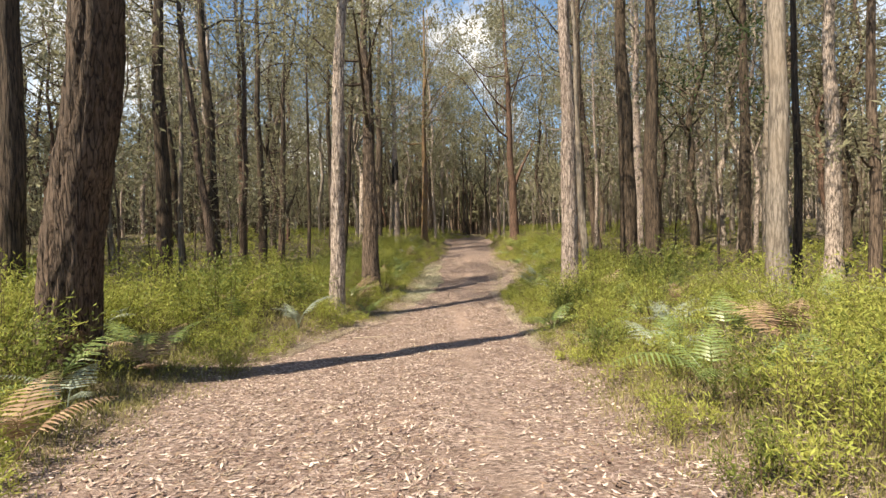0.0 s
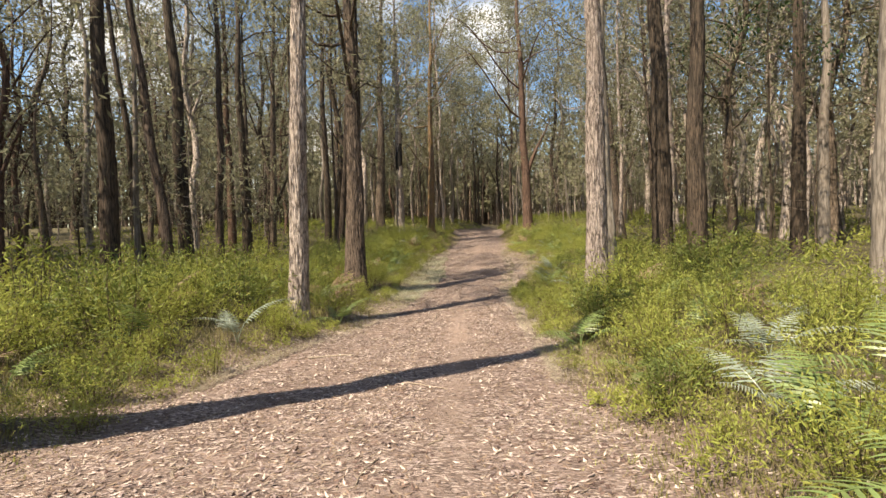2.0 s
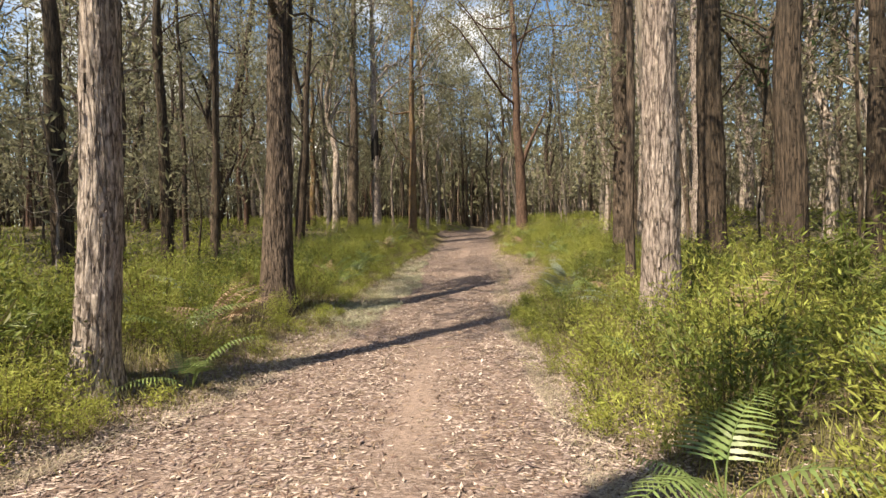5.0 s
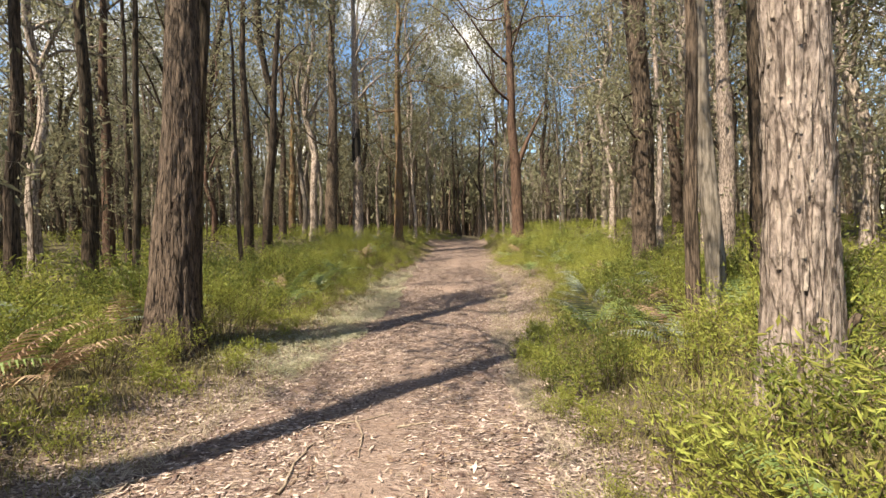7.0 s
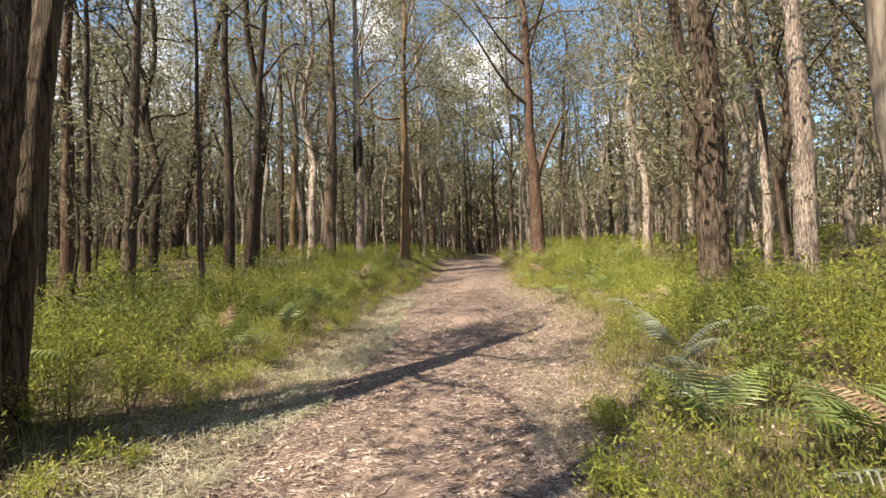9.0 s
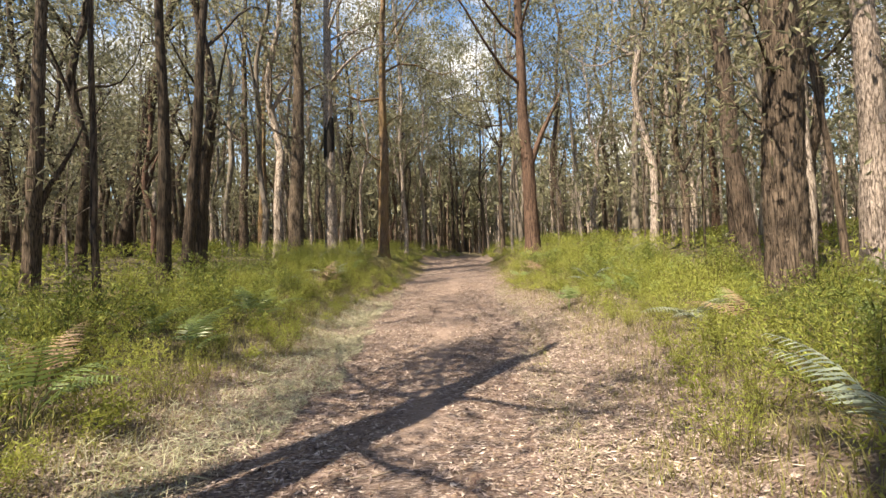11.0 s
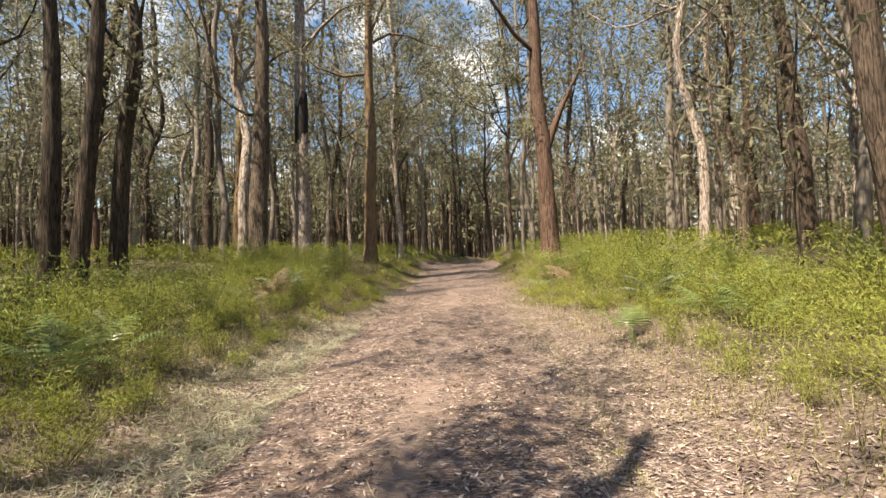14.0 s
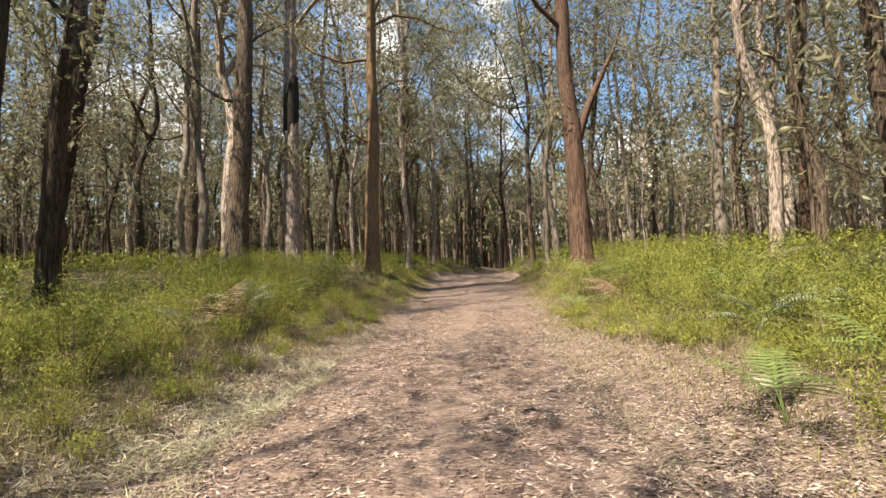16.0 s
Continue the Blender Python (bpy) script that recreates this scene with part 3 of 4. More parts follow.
for k in range(5):
    SAPS.append(tree("sapling", "thin leafy gum sapling growing in the forest", 0, -100 - 4 * k, rng.uniform(0.06, 0.11), ("dark", "brown", "grey")[k % 3], rng.uniform(5, 10),
                     (rng.uniform(-0.06, 0.06), 0), 1.5, 420, 0, 300 + k, 9, own_parts=False, at_origin=True, leaf=(0.26, 0.08), wiggle=0.15))
known = [(t[0], t[1]) for t in TREES] + [(t[0], t[1]) for t in BEYOND] + [(6.5, 41.64), (-1.73, 43.85), (-4.09, 40.96), (12.3, 20.6)]


def free(x, y, gap):
    return all((x - a) ** 2 + (y - c) ** 2 > gap * gap for a, c in known)


def scatter(kinds, count, wide, y0, y1, gap, clear, smin, smax, paler=()):
    placed = 0
    first = set()
    while placed < count:
        x, y = rng.uniform(-wide, wide), rng.uniform(y0, y1)
        off = abs(x - centre(y))
        if off < clear(y) or not free(x, y, gap) or (x < 3 and y < 3):
            continue
        known.append((x, y))
        kind = kinds[rng.integers(len(kinds))]
        if paler and x > 8 and y > 30:
            kind = kinds[paler[rng.integers(len(paler))]]
        s = rng.uniform(smin, smax)
        m = Matrix.Translation((x, y, float(height(x, y)))) @ Matrix.Rotation(rng.uniform(0, 6.28), 4, "Z") @ Matrix.Diagonal((s, s, s * rng.uniform(0.9, 1.15), 1))
        if kind.name not in first:
            first.add(kind.name)
            kind.matrix_basis = m
        else:
            copy_thing(kind, m)
        placed += 1


scatter(KINDS, 250, 44, -10, 78, 1.5, lambda y: 13 if y < 30 else (9 if y < 50 else 2.6), 0.85, 1.35, (0, 2, 6, 8))
scatter(SAPS, 190, 38, 4, 75, 1.0, lambda y: 9 if y < 45 else 4.5, 0.7, 1.3)

# far woods all round: thin trunks and loose foliage, nobody could count them
rng = np.random.default_rng(9)
wood, foliage = [Build() for _ in range(4)], Build()
made = 0
while made < 3400:
    a, r = rng.uniform(0, 6.283), 62 + 90 * rng.uniform(0, 1) ** 1.3
    x, y = r * math.sin(a), 26 + r * math.cos(a)
    if a > 1.9 and a < 4.4 and rng.uniform() < 0.6:
        continue
    if abs(x - centre(y)) < 2.5 and y < 78:
        continue
    made += 1
    z0, tall, d = float(height(x, y)), rng.uniform(11, 22), rng.uniform(0.12, 0.5)
    hh = np.array([-0.3, 0.25, 0.6, 1.0]) * tall
    hh[0] = -0.4
    bow = rng.normal(0, 0.5, 2)
    pts = np.stack([x + bow[0] * (hh / tall) ** 2 * 2, y + bow[1] * (hh / tall) ** 2 * 2, z0 + hh], -1)
    tube(wood[made % 2 + (2 if x > 8 else 0)], pts, d / 2 * np.array([1.1, 0.9, 0.65, 0.15]), 5)
    for _ in range(4):
        c = np.array([x, y, z0]) + np.array([rng.normal(0, 1.7), rng.normal(0, 1.7), tall * rng.uniform(0.2, 1.05)])
        n = 10
        leaves(foliage, c + rng.normal(size=(n, 3)) * np.array([0.9, 0.9, 0.6]), 1.25, 0.5, rng, droop=0.4)
for _ in range(340):
    a, r = rng.normal(0.03, 0.22), 66 + 70 * rng.uniform()
    x, y = r * math.sin(a), 26 + r * math.cos(a)
    if abs(x - centre(y)) < 3 and y < 110:
        continue
    tall = rng.uniform(15, 26)
    z0 = float(height(x, y))
    tube(wood[rng.integers(4)], [(x, y, z0 - 0.4), (x + rng.normal(0, 0.2), y, z0 + 0.5 * tall), (x + rng.normal(0, 0.6), y, z0 + tall)], np.array([0.5, 0.36, 0.08]) * rng.uniform(0.2, 0.5), 5)
    for _ in range(5):
        c = np.array([x + rng.normal(0, 1.8), y + rng.normal(0, 1.8), z0 + tall * rng.uniform(0.3, 1.05)])
        leaves(foliage, c + rng.normal(size=(14, 3)) * np.array([1.0, 1.0, 0.7]), 1.0, 0.4, rng, droop=0.4)
for _ in range(3200):
    a, r = rng.uniform(0, 6.283), 75 + 80 * rng.uniform()
    x, y = r * math.sin(a), 26 + r * math.cos(a)
    c = np.array([x, y, float(height(x, y)) + rng.uniform(0.2, 5.0)])
    leaves(foliage, c + rng.normal(size=(6, 3)) * np.array([1.5, 1.5, 0.8]), 1.6, 0.7, rng, droop=0.2)
for builder, style in zip(wood, ("brown", "dark", "grey", "pale")):
    tagged(new("far_tree_trunk", builder.mesh("far_tree_trunk", BARK[style], True)), "many thin %s tree trunks of the far forest" % style, "far woods", kind="stuff")
tagged(new("far_foliage", foliage.mesh("far_foliage", LEAF)), "grey-green foliage of the far forest canopy", "far woods", kind="stuff")


# ---- undergrowth ----
FERNS = (
    (-3.5, 11.0, "grey"), (-6.5, 7.4, "grey"), (-4.3, 5.2, "grey"), (5.9, 9.8, "grey"), (8.0, 10.0, "g"), (-4.87, 8.1, "g"), (4.1, 8.3, "grey"),
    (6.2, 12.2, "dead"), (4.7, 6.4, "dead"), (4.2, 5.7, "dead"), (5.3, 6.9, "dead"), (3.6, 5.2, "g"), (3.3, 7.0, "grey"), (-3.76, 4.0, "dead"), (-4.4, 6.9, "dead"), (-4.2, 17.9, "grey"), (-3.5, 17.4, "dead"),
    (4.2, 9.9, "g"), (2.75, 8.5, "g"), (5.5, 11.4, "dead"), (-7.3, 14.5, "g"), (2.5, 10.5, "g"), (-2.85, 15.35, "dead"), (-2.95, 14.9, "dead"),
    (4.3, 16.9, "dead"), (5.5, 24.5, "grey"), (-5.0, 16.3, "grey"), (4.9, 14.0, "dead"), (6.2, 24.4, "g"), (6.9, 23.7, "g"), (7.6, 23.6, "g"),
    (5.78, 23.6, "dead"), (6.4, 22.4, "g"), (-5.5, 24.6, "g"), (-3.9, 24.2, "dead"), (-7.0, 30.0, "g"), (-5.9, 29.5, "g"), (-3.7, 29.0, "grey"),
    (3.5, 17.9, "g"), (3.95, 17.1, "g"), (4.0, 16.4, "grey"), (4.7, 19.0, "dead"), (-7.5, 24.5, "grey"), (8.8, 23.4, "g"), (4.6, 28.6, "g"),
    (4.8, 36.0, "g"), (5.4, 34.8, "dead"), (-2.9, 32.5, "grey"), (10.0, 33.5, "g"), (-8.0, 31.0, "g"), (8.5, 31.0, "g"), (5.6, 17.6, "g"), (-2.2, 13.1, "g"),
)


def by_fern(x, y, gap):
    return any((x - f[0]) ** 2 + (y - f[1]) ** 2 < gap * gap for f in FERNS)


def shrub_mesh(rng, n_leaf, n_stem, wide, tall, leaf, name, foliage=SHRUB):
    """Fine upright stems and small leaves along them; two meshes."""
    stems, lv = Build(), Build()
    per = n_leaf // n_stem
    for _ in range(n_stem):
        a, lean = rng.uniform(0, 6.283), abs(rng.normal(0, 0.5))
        base = np.array([math.cos(a), math.sin(a), 0]) * wide * 0.35 * rng.uniform(0, 1)
        top = base + np.array([math.cos(a) * wide * lean, math.sin(a) * wide * lean, tall * rng.uniform(0.6, 1.15) * (1 - 0.25 * lean)])
        mid = (base + top) / 2 + np.array([*(rng.normal(0, 0.05, 2)), 0.1 * tall])
        t = np.linspace(0, 1, 4)[:, None]
        pts = (1 - t) ** 2 * base + 2 * t * (1 - t) * mid + t ** 2 * top
        tube(stems, pts - np.array([0, 0, 0.03]), np.linspace(0.005, 0.0015, 4), 3)
        k = rng.uniform(0.15, 1.0, per) ** 0.8
        c = np.stack([np.interp(k, t[:, 0], pts[:, i]) for i in range(3)], -1) + rng.normal(0, 0.06, (per, 3))
        out = c - np.array([0, 0, 0.25 * tall])
        out /= np.linalg.norm(out, axis=1)[:, None] + 1e-6
        leaves(lv, c, leaf[0], leaf[1], rng, droop=-0.1, axis=out * 0.5)
    return stems.mesh(name + "_stems", STEM), lv.mesh(name + "_leaves", foliage)


rng = np.random.default_rng(21)
SHRUBS = []
for k in range(7):
    SHRUBS.append(shrub_mesh(rng, 1180, 20, 0.66, 0.66 + 0.06 * k, (0.06, 0.013), "heath_shrub"))
BUSHES = [shrub_mesh(rng, 1000, 18, 0.7, 0.85 + 0.08 * k, (0.075, 0.018), "green_bush", BUSH) for k in range(4)]
spots = []
while len(spots) < 300:
    y = rng.uniform(3.0, 38)
    side = -1 if rng.uniform() < 0.5 else 1
    x = centre(y) + side * half(y)
    off = half(y) + float(clear_of(x, y)) + 4.4 * rng.uniform() ** 1.15
    x = centre(y) + side * off
    if not by_fern(x, y, 0.62) and all((x - a) ** 2 + (y - c) ** 2 > 0.34 for a, c, _ in spots) and all((x - t[0]) ** 2 + (y - t[1]) ** 2 > 0.2 for t in TREES):
        spots.append((x, y, off - half(y) - float(clear_of(x, y)) + 0.5))
for x, y, o in spots:
    deep_green = rng.uniform() < (0.22 if o > 0.9 else 0.06)
    me_s, me_l = BUSHES[rng.integers(4)] if deep_green else SHRUBS[rng.integers(len(SHRUBS))]
    root = new("green_bush" if deep_green else "heath_shrub")
    s = float(np.interp(o, (0.5, 1.3, 2.6, 5), (0.4, 0.75, 1.05, 1.2))) * rng.uniform(0.75, 1.25) * (1.3 if (6 if x < 0 else 9.5) < y < 14 else 1.0)
    root.matrix_basis = Matrix.Translation((x, y, float(height(x, y)) - 0.02)) @ Matrix.Rotation(rng.uniform(0, 6.28), 4, "Z") @ Matrix.Diagonal((s * 1.15, s * 1.15, s, 1))
    part("stem", me_s, root)
    part("foliage", me_l, root)
    if deep_green:
        tagged(root, "deep green leafy bush standing among paler heath", "bush", "green bushes beside the track")
    else:
        tagged(root, "feathery light-green heath shrub growing beside the track", "shrub", "heath shrubs beside the track")

# the rest of the undergrowth further from the track
rng = np.random.default_rng(22)


def swell(x, y):
    """Taller and lower patches of the undergrowth."""
    return 0.5 + 0.5 * math.sin(0.9 * x + 1.3 * math.sin(0.7 * y)) * math.sin(1.1 * y + 0.8 * math.sin(0.8 * x) + 0.5)


def clump(b, x, y, s, m, size):
    """Sprigs that spread upwards and outwards from the middle of one clump."""
    a = rng.uniform(0, 6.283, m)
    out = np.stack([np.cos(a), np.sin(a), rng.uniform(0.3, 2.2, m)], -1)
    out /= np.linalg.norm(out, axis=1)[:, None]
    c = out * rng.uniform(0.3, 1.0, (m, 1)) ** 0.6 * np.array([0.6, 0.6, 0.9]) * s
    c += np.array([x, y, float(height(x, y))]) + rng.normal(0, 0.04, (m, 3))
    leaves(b, c, size[0], size[1], rng, droop=0.05, axis=out * 0.45)


b, dark_b = Build(), Build()
n = 0
while n < 2300:
    y = rng.uniform(-3, 72)
    off = half(y) + 0.7 + 27 * rng.uniform() ** 1.4
    x = centre(y) + (off if rng.uniform() < 0.5 else -off)
    o = off - half(y) - float(clear_of(x, y)) + 0.5
    if o < 0.5 or (0 < y < 40 and o < 6):
        continue
    s = float(np.interp(o, (0.5, 1.3, 2.6, 5), (0.3, 0.6, 1.0, 1.2))) * (0.65 + 0.6 * swell(x, y))
    clump(dark_b if rng.uniform() < 0.2 else b, x, y, s, 75 if off < 10 else 36, (0.13, 0.029) if off < 10 else (0.24, 0.052))
    n += 1
n = 0
while n < 1500:
    y = rng.uniform(0, 40)
    side = -1 if rng.uniform() < 0.5 else 1
    o = 0.5 + 5.5 * rng.uniform() ** 0.9
    x = float(centre(y)) + side * float(half(y))
    x += side * (float(clear_of(x, y)) + o - 0.5)
    if by_fern(x, y, 0.45):
        continue
    s = float(np.interp(o, (0.5, 1.0, 2.2, 5), (0.28, 0.5, 0.85, 1.1))) * (0.55 + 0.75 * swell(x, y))
    clump(dark_b if o > 1.2 and rng.uniform() < 0.18 else b, x, y, s * (1.25 if (6 if x < 0 else 9.5) < y < 14 else 1.0), 190, (0.066, 0.0145))
    n += 1
tagged(new("undergrowth", dark_b.mesh("undergrowth", BUSH)), "deep green leafy undergrowth among the paler heath", "undergrowth", kind="stuff")
tagged(new("undergrowth", b.mesh("undergrowth", SHRUB)), "dense light-green heath undergrowth of the forest floor", "undergrowth", kind="stuff")

# verge grass
rng = np.random.default_rng(23)
N = 200000
y = -1.5 + 52 * rng.uniform(size=N) ** 1.15
off = half(y) - 0.35 + np.abs(rng.normal(0, 1.25, N))
x = centre(y) + off * np.sign(rng.normal(size=N))
tuft = np.sin(x * 3.1 + 1.7 * np.sin(y * 1.3)) * np.sin(y * 2.7 + 1.3 * np.sin(x * 1.9))
o = off - half(y)
o = o - 0.5 * np.clip(clear_of(x, y) - 0.3, 0, 2) * (o > 0.3)
keep = rng.uniform(size=N) < np.clip(0.2 + 0.8 * o + 0.4 * (tuft > 0.25) * (o > 0.0), 0.05, 1)
x, y, o = x[keep], y[keep], o[keep]
n = len(x)
base = np.stack([x, y, height(x, y) - 0.01], -1)
tall = np.interp(o, (0, 0.5, 1.5, 3), (0.04, 0.09, 0.19, 0.32)) * rng.uniform(0.5, 1.4, n)
a = rng.uniform(0, 6.283, n)
bend = rng.uniform(0.2, 1.1, n) * tall
d2 = np.stack([np.cos(a), np.sin(a), 0 * a], -1)
w2 = np.stack([-np.sin(a), np.cos(a), 0 * a], -1) * rng.uniform(0.0025, 0.005, (n, 1))
up = np.array([0, 0, 1.0])
mid = base + up * (tall * 0.6)[:, None] + d2 * (bend * 0.3)[:, None]
tip = base + up * (tall * 0.95)[:, None] + d2 * bend[:, None]
v = np.stack([base - w2, base + w2, mid + w2 * 0.8, mid - w2 * 0.8, tip + w2 * 0.15, tip - w2 * 0.15], 1)
i6 = np.arange(n)[:, None] * 6
b = Build()
b.add(v.reshape(-1, 3), np.concatenate([i6 + np.array([0, 1, 2, 3]), i6 + np.array([3, 2, 4, 5])]))
tagged(new("verge_grass", b.mesh("verge_grass", GRASS)), "tufts of yellow-green grass on the track verges", "grass", kind="stuff")

# leaf litter
rng = np.random.default_rng(24)


def litter(n, length, width, spread, lift, far):
    y = -1.5 + far * rng.uniform(size=n) ** 1.15
    x = centre(y) + rng.normal(0, 1, n) * (half(y) * spread + 0.5)
    wheel = np.exp(-((x - tread(y)) / 0.34) ** 2)
    keep = rng.uniform(size=n) > 0.88 * wheel
    x, y = x[keep], y[keep]
    n = len(x)
    c = np.stack([x, y, height(x, y) + lift * rng.uniform(0.3, 1.4, n)], -1)
    b = Build()
    leaves(b, c, length, width, rng, droop=0, flat=0.86)
    return b


LITTER_BROWN = material("brown_fallen_leaf", (0.064, 0.0416, 0.0336), (0.224, 0.152, 0.124), (9, 9, 9), rough=0.8, bump=0, island=0.5)
tagged(new("leaf_litter", litter(44000, 0.08, 0.027, 1.0, 0.012, 40).mesh("leaf_litter", LITTER)), "dry tan and pinkish fallen gum leaves on the track", "leaf litter", kind="stuff")
tagged(new("leaf_litter", litter(64000, 0.075, 0.026, 1.0, 0.008, 40).mesh("leaf_litter", LITTER_BROWN)), "dark brown rotting fallen leaves on the track", "leaf litter", kind="stuff")
tagged(new("leaf_litter", litter(5000, 0.115, 0.028, 1.1, 0.016, 38).mesh("leaf_litter", LITTER)), "large pale curled fallen gum leaves on the track", "leaf litter", kind="stuff")
# flattened dry grass on the verges
STRAW = material("dry_grass", (0.21, 0.175, 0.126), (0.385, 0.336, 0.273), (2, 2, 2), rough=0.7, bump=0, island=0.35, translucent=0.2)
n = 30000
y = 9 + 27 * rng.uniform(size=n)
side = np.sign(rng.normal(size=n))
wide = clear_of(centre(y) + side, y)
x = centre(y) + side * (half(y) - 0.15 + np.abs(rng.normal(0, 0.55, n)) * (wide + 0.3))
tuft = np.sin(x * 2.3 + 1.2 * np.sin(y * 1.9)) * np.sin(y * 2.1 + x)
keep = rng.uniform(size=n) < 0.45 + 0.55 * (tuft > 0)
x, y = x[keep], y[keep]
b = Build()
leaves(b, np.stack([x, y, height(x, y) + rng.uniform(0.01, 0.06, len(x))], -1), 0.2, 0.006, rng, droop=0, flat=0.7)
n = 34000
y = 11 + 24 * rng.uniform(size=n)
side = np.sign(rng.normal(0.35, 1, n))
x = centre(y) + side * (half(y) - 0.2 + np.abs(rng.normal(0, 0.75, n)) * (clear_of(centre(y) + side, y) + 0.3))
pale = Build()
leaves(pale, np.stack([x, y, height(x, y) + rng.uniform(0.006, 0.03, n)], -1), 0.07, 0.02, rng, droop=0, flat=0.84)
tagged(new("leaf_litter", pale.mesh("leaf_litter", LITTER)), "bleached pale fallen leaves on the track verges", "leaf litter", kind="stuff")
tagged(new("dry_grass", b.mesh("dry_grass", STRAW)), "flattened pale straw-coloured dry grass beside the track", "dry grass", kind="stuff")
PALE_GRASS = material("pale_grass", (0.24, 0.25, 0.15), (0.47, 0.46, 0.36), (2, 2, 2), rough=0.7, bump=0, island=0.35, translucent=0.25)
n = 15000
y = 17 + 15 * rng.uniform(size=n)
x = centre(y) - half(y) + 0.25 + 0.35 * wave(1.9 * y, 0.7 * y) - np.abs(rng.normal(0, 0.8, n))
tuft = np.sin(x * 2.7 + 1.2 * np.sin(y * 1.7)) * np.sin(y * 1.9 + x)
keep = rng.uniform(size=n) < 0.35 + 0.65 * (tuft > -0.1)
x, y = x[keep], y[keep]
b2 = Build()
leaves(b2, np.stack([x, y, height(x, y) + rng.uniform(0.02, 0.1, len(x))], -1), 0.17, 0.008, rng, droop=0, flat=0.55)
tagged(new("pale_grass", b2.mesh("pale_grass", PALE_GRASS)), "matted pale green and straw grass beside the track", "grass", kind="stuff")
b = litter(17000, 0.13, 0.009, 0.85, 0.01, 40)
tagged(new("twig_litter", b.mesh("twig_litter", STICK)), "fine dead twigs and bark shreds on the track", "twigs", kind="stuff")


# ---- ferns ----
def frond_mesh(rng, length, mat, name):
    """An arching frond: a thin rachis and pairs of slender saw-edged pinnae."""
    b = Build()
    t = np.linspace(0, 1, 12)
    pts = np.stack([length * 0.9 * t ** 1.15, 0.03 * np.sin(4 * t), length * (0.98 * t - 0.72 * t ** 2.0)], -1)
    tube(b, pts, np.linspace(0.006, 0.0015, 12), 4)
    for k in np.linspace(0.3, 0.985, 17):
        p = np.array([np.interp(k, t, pts[:, i]) for i in range(3)])
        q = np.array([np.interp(min(1, k + 0.03), t, pts[:, i]) for i in range(3)])
        d = (q - p) / (np.linalg.norm(q - p) + 1e-9)
        reach = length * 0.31 * (1.03 - k) ** 0.75 * min(1, (k - 0.2) * 7) + 0.012
        for side in (-1, 1):
            out = np.array([0, side, 0]) * 0.92 + d * 0.4 + np.array([0, 0, rng.normal(-0.08, 0.06)])
            out /= np.linalg.norm(out)
            e = np.cross(np.cross(out, d), out)
            m = 6
            u = np.linspace(0, 1, m)
            w = np.where(np.arange(m) % 2 == 0, 0.55, 1.0) * 0.075 * reach * (1.02 - u) ** 0.6 + 0.0012
            c = p + out * (reach * u)[:, None] + np.array([0, 0, -0.22 * reach]) * (u ** 2)[:, None]
            rows = np.stack([c - e * w[:, None], c + e * w[:, None]], 1).reshape(-1, 3)
            a = np.arange(m - 1)[:, None] * 2
            b.add(rows, a + np.array([0, 1, 3, 2]))
    return b.mesh(name, mat)


rng = np.random.default_rng(31)
BRACKEN = []
while len(BRACKEN) < 110:
    yy, side, oo = rng.uniform(4, 40), rng.choice((-1, 1)), 0.9 + 5.0 * rng.uniform()
    xx = float(centre(yy)) + side * float(half(yy))
    xx += side * (float(clear_of(xx, yy)) + oo)
    if swell(xx, yy) > 0.3 and all((xx - f[0]) ** 2 + (yy - f[1]) ** 2 > 0.8 for f in BRACKEN):
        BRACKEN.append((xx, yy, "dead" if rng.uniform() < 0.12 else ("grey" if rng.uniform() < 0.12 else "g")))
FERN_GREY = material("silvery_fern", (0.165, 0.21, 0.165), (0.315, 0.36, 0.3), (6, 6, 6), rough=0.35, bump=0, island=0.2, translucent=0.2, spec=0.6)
rng = np.random.default_rng(25)
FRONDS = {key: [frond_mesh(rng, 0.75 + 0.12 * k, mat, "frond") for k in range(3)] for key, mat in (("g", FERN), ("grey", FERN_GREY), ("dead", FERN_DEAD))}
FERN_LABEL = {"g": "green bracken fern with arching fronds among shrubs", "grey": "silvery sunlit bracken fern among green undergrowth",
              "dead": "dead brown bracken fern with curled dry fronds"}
for x, y, kind in FERNS + tuple(BRACKEN):
    root = new("fern")
    root.location = (x, y, float(height(x, y)) - 0.02)
    if (x, y, kind) in BRACKEN:
        root.scale = (1.05, 1.05, 1.2)
    for i in range(int(rng.integers(4, 7))):
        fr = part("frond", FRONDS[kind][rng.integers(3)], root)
        s = rng.uniform(0.85, 1.3)
        fr.matrix_basis = Matrix.Rotation(rng.uniform(0, 6.28), 4, "Z") @ Matrix.Rotation(rng.uniform(-0.65, -0.1) if kind == "dead" else rng.uniform(-0.5, 0.05), 4, "Y") @ Matrix.Diagonal((s, s, s, 1))
    tagged(root, FERN_LABEL[kind], "fern", "bracken ferns along the track")

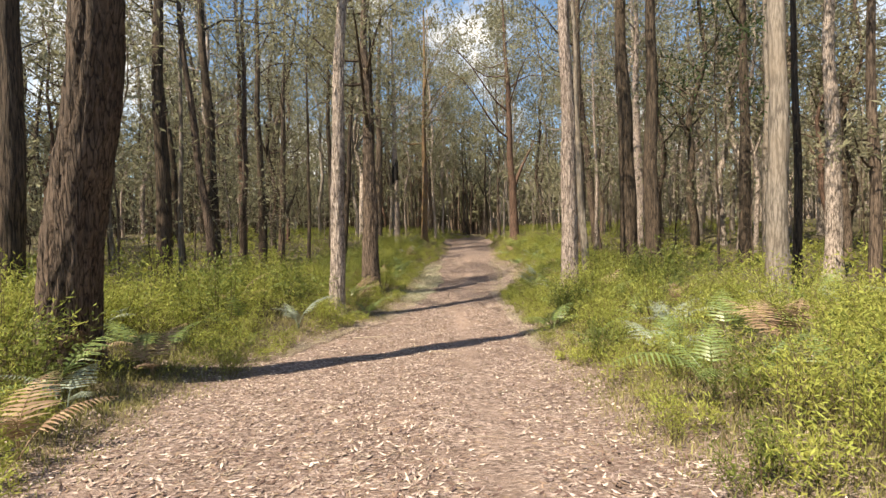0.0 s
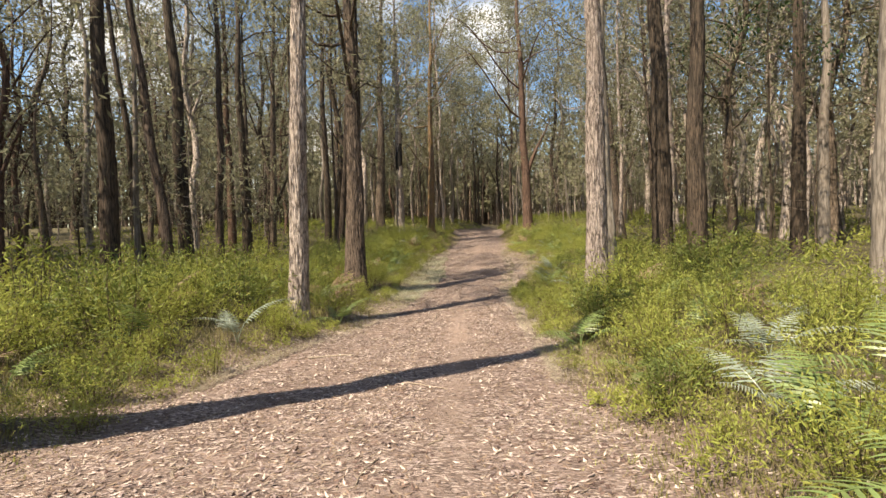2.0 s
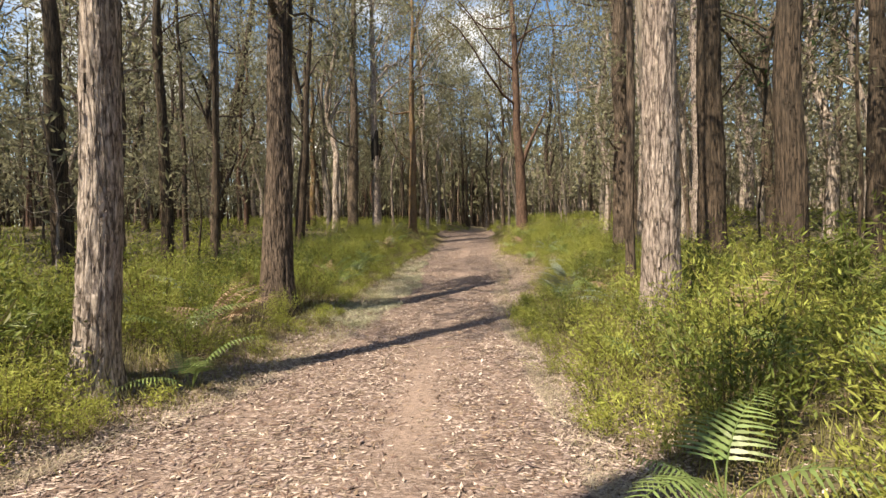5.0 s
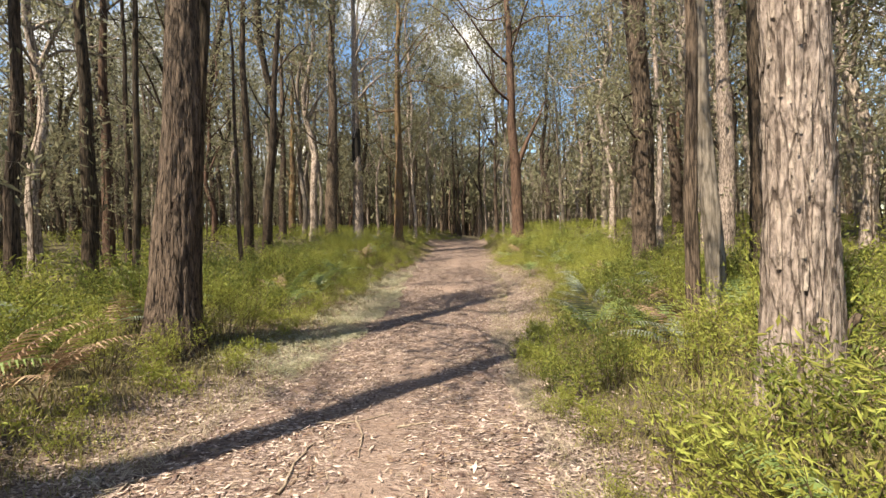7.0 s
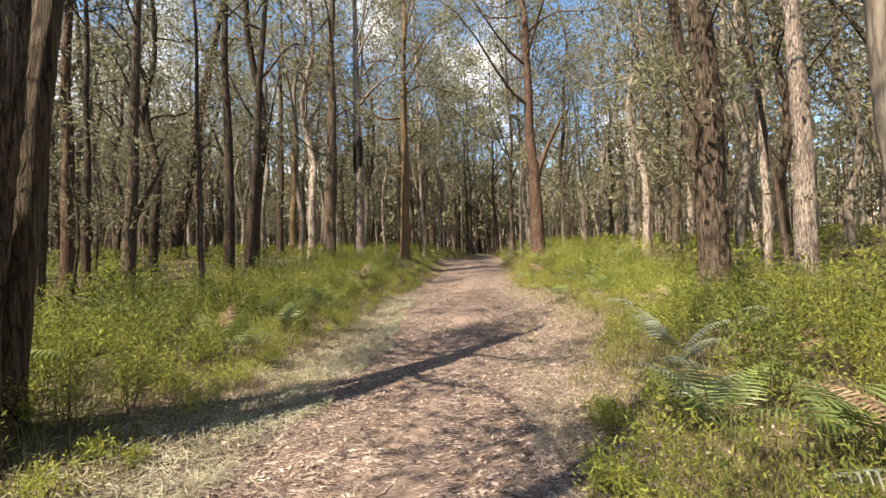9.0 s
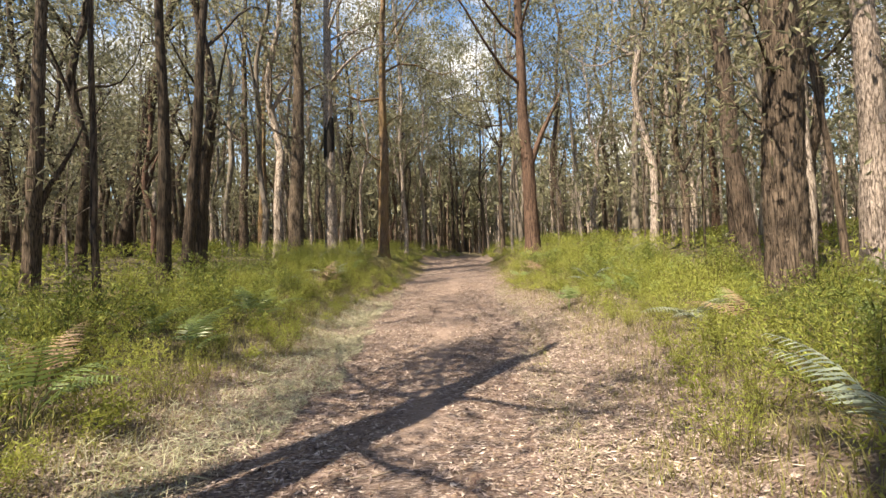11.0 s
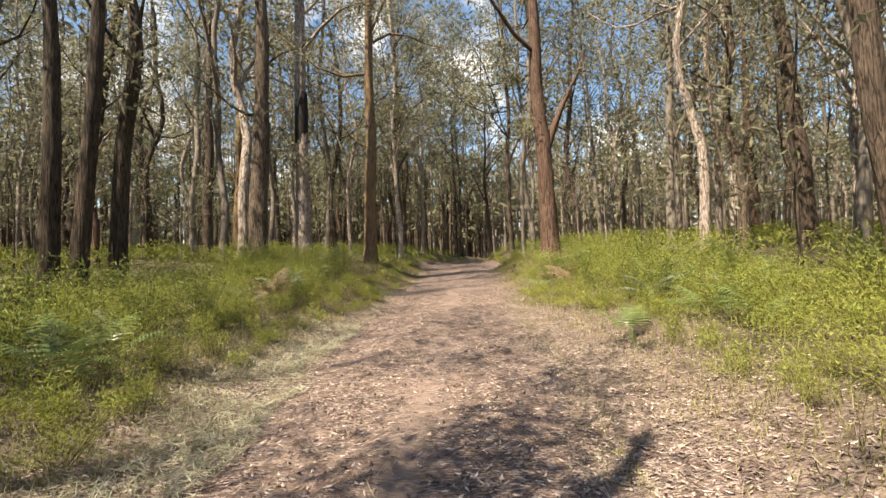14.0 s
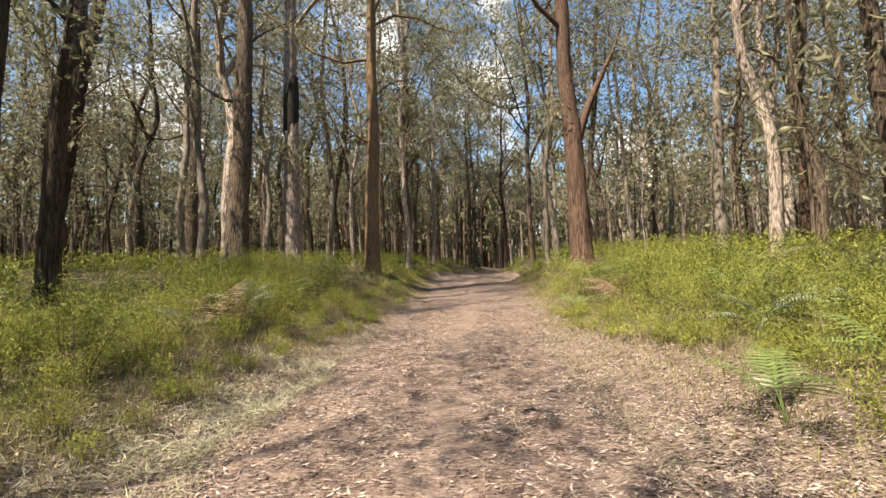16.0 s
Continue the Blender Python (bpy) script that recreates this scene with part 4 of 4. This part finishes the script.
# ---- sticks on the track ----
STICKS = (
    (-2.11, 10.66, -1.36, 10.81, 0.02), (0.2, 15.49, 0.37, 14.58, 0.012), (-0.09, 14.0, -0.06, 14.9, 0.013), (0.64, 15.21, 0.93, 15.25, 0.015),
    (-0.15, 15.3, 0.54, 15.56, 0.01), (-0.66, 9.9, -0.24, 9.2, 0.016), (-0.32, 9.2, 0.32, 8.87, 0.01), (-0.32, 33.54, 0.45, 33.58, 0.02),
    (2.39, 29.74, 2.42, 28.94, 0.012), (-0.53, 25.98, 0.0, 26.11, 0.012), (2.45, 3.46, 2.9, 3.0, 0.014), (5.56, 22.06, 6.2, 22.6, 0.014),
    (-1.85, 25.3, -1.52, 25.2, 0.01), (-0.55, 17.95, -0.11, 17.65, 0.012), (0.17, 7.15, 0.33, 7.32, 0.01), (0.69, 6.04, 0.9, 6.22, 0.01),
)
rng = np.random.default_rng(26)
MORE = []
for k in range(26):
    yy = 1.5 + 33 * k / 26 + rng.uniform(0, 1)
    xx, aa, ll = float(centre(yy)) + rng.normal(0, 1.4), rng.uniform(0, 6.28), rng.uniform(0.18, 0.6)
    MORE.append((xx, yy, xx + ll * math.cos(aa), yy + ll * math.sin(aa), rng.uniform(0.005, 0.011)))
for x0, y0, x1, y1, r in STICKS + tuple(MORE):
    t = np.linspace(0, 1, 9)
    px, py = x0 + (x1 - x0) * t, y0 + (y1 - y0) * t
    bow = 0.05 * np.sin(t * 3.1) * rng.normal() + 0.012 * rng.normal(size=9)
    px, py = px - bow * (y1 - y0), py + bow * (x1 - x0) + 0.01 * rng.normal(size=9)
    pz = height(px, py) + r * 0.8
    b = Build()
    tube(b, np.stack([px - x0, py - y0, pz - pz[0]], -1), r * (1 - 0.5 * t), 7)
    ob = new("fallen_stick", b.mesh("fallen_stick", STICK, True))
    ob.location = (x0, y0, pz[0])
    tagged(ob, "weathered grey-brown fallen stick lying on the track", "stick", "fallen sticks on the track")

# a bleached dead branch propped in the verge
rng = np.random.default_rng(27)
b = Build()
t = np.linspace(0, 1, 8)
main = np.stack([0.62 * t, 0.35 * t + 0.05 * np.sin(5 * t), 0.02 + 0.42 * t ** 1.3], -1)
tube(b, main, 0.014 * (1 - 0.6 * t), 7)
for k, az, ln in ((0.35, 0.2, 0.3), (0.5, 2.2, 0.25), (0.65, -0.4, 0.3), (0.8, 1.6, 0.2), (0.9, 0.6, 0.22)):
    p = np.array([np.interp(k, t, main[:, i]) for i in range(3)])
    d = np.array([math.cos(az), math.sin(az), 0.6]) * ln
    tube(b, [p, p + d * 0.5 + rng.normal(0, 0.015, 3), p + d], [0.007, 0.005, 0.002], 5)
ob = new("dead_branch", b.mesh("dead_branch", STICK, True))
ob.location = (5.55, 22.05, float(height(5.55, 22.05)))
tagged(ob, "bleached forked dead branch lying in verge grass", "branch")

# a broken branch stub low on the pale trunk beside the track
stub = Build()
t = np.linspace(0, 1, 7)
tube(stub, np.stack([0.23 + 0.16 * t, -0.06 - 0.05 * t, 0.45 + 0.28 * t ** 0.8], -1), 0.05 * (1 - 0.55 * t) + 0.008 * np.sin(9 * t), 9)
for ob in [o for o in scene.objects if o.parent is None and o.name.startswith("gum_tree") and abs(o.location.x - 3.97) < 0.02 and abs(o.location.y - 14.5) < 0.02]:
    part("branch_stub", stub.mesh("branch_stub", BARK["brown"], True), ob, "broken brown branch stub")
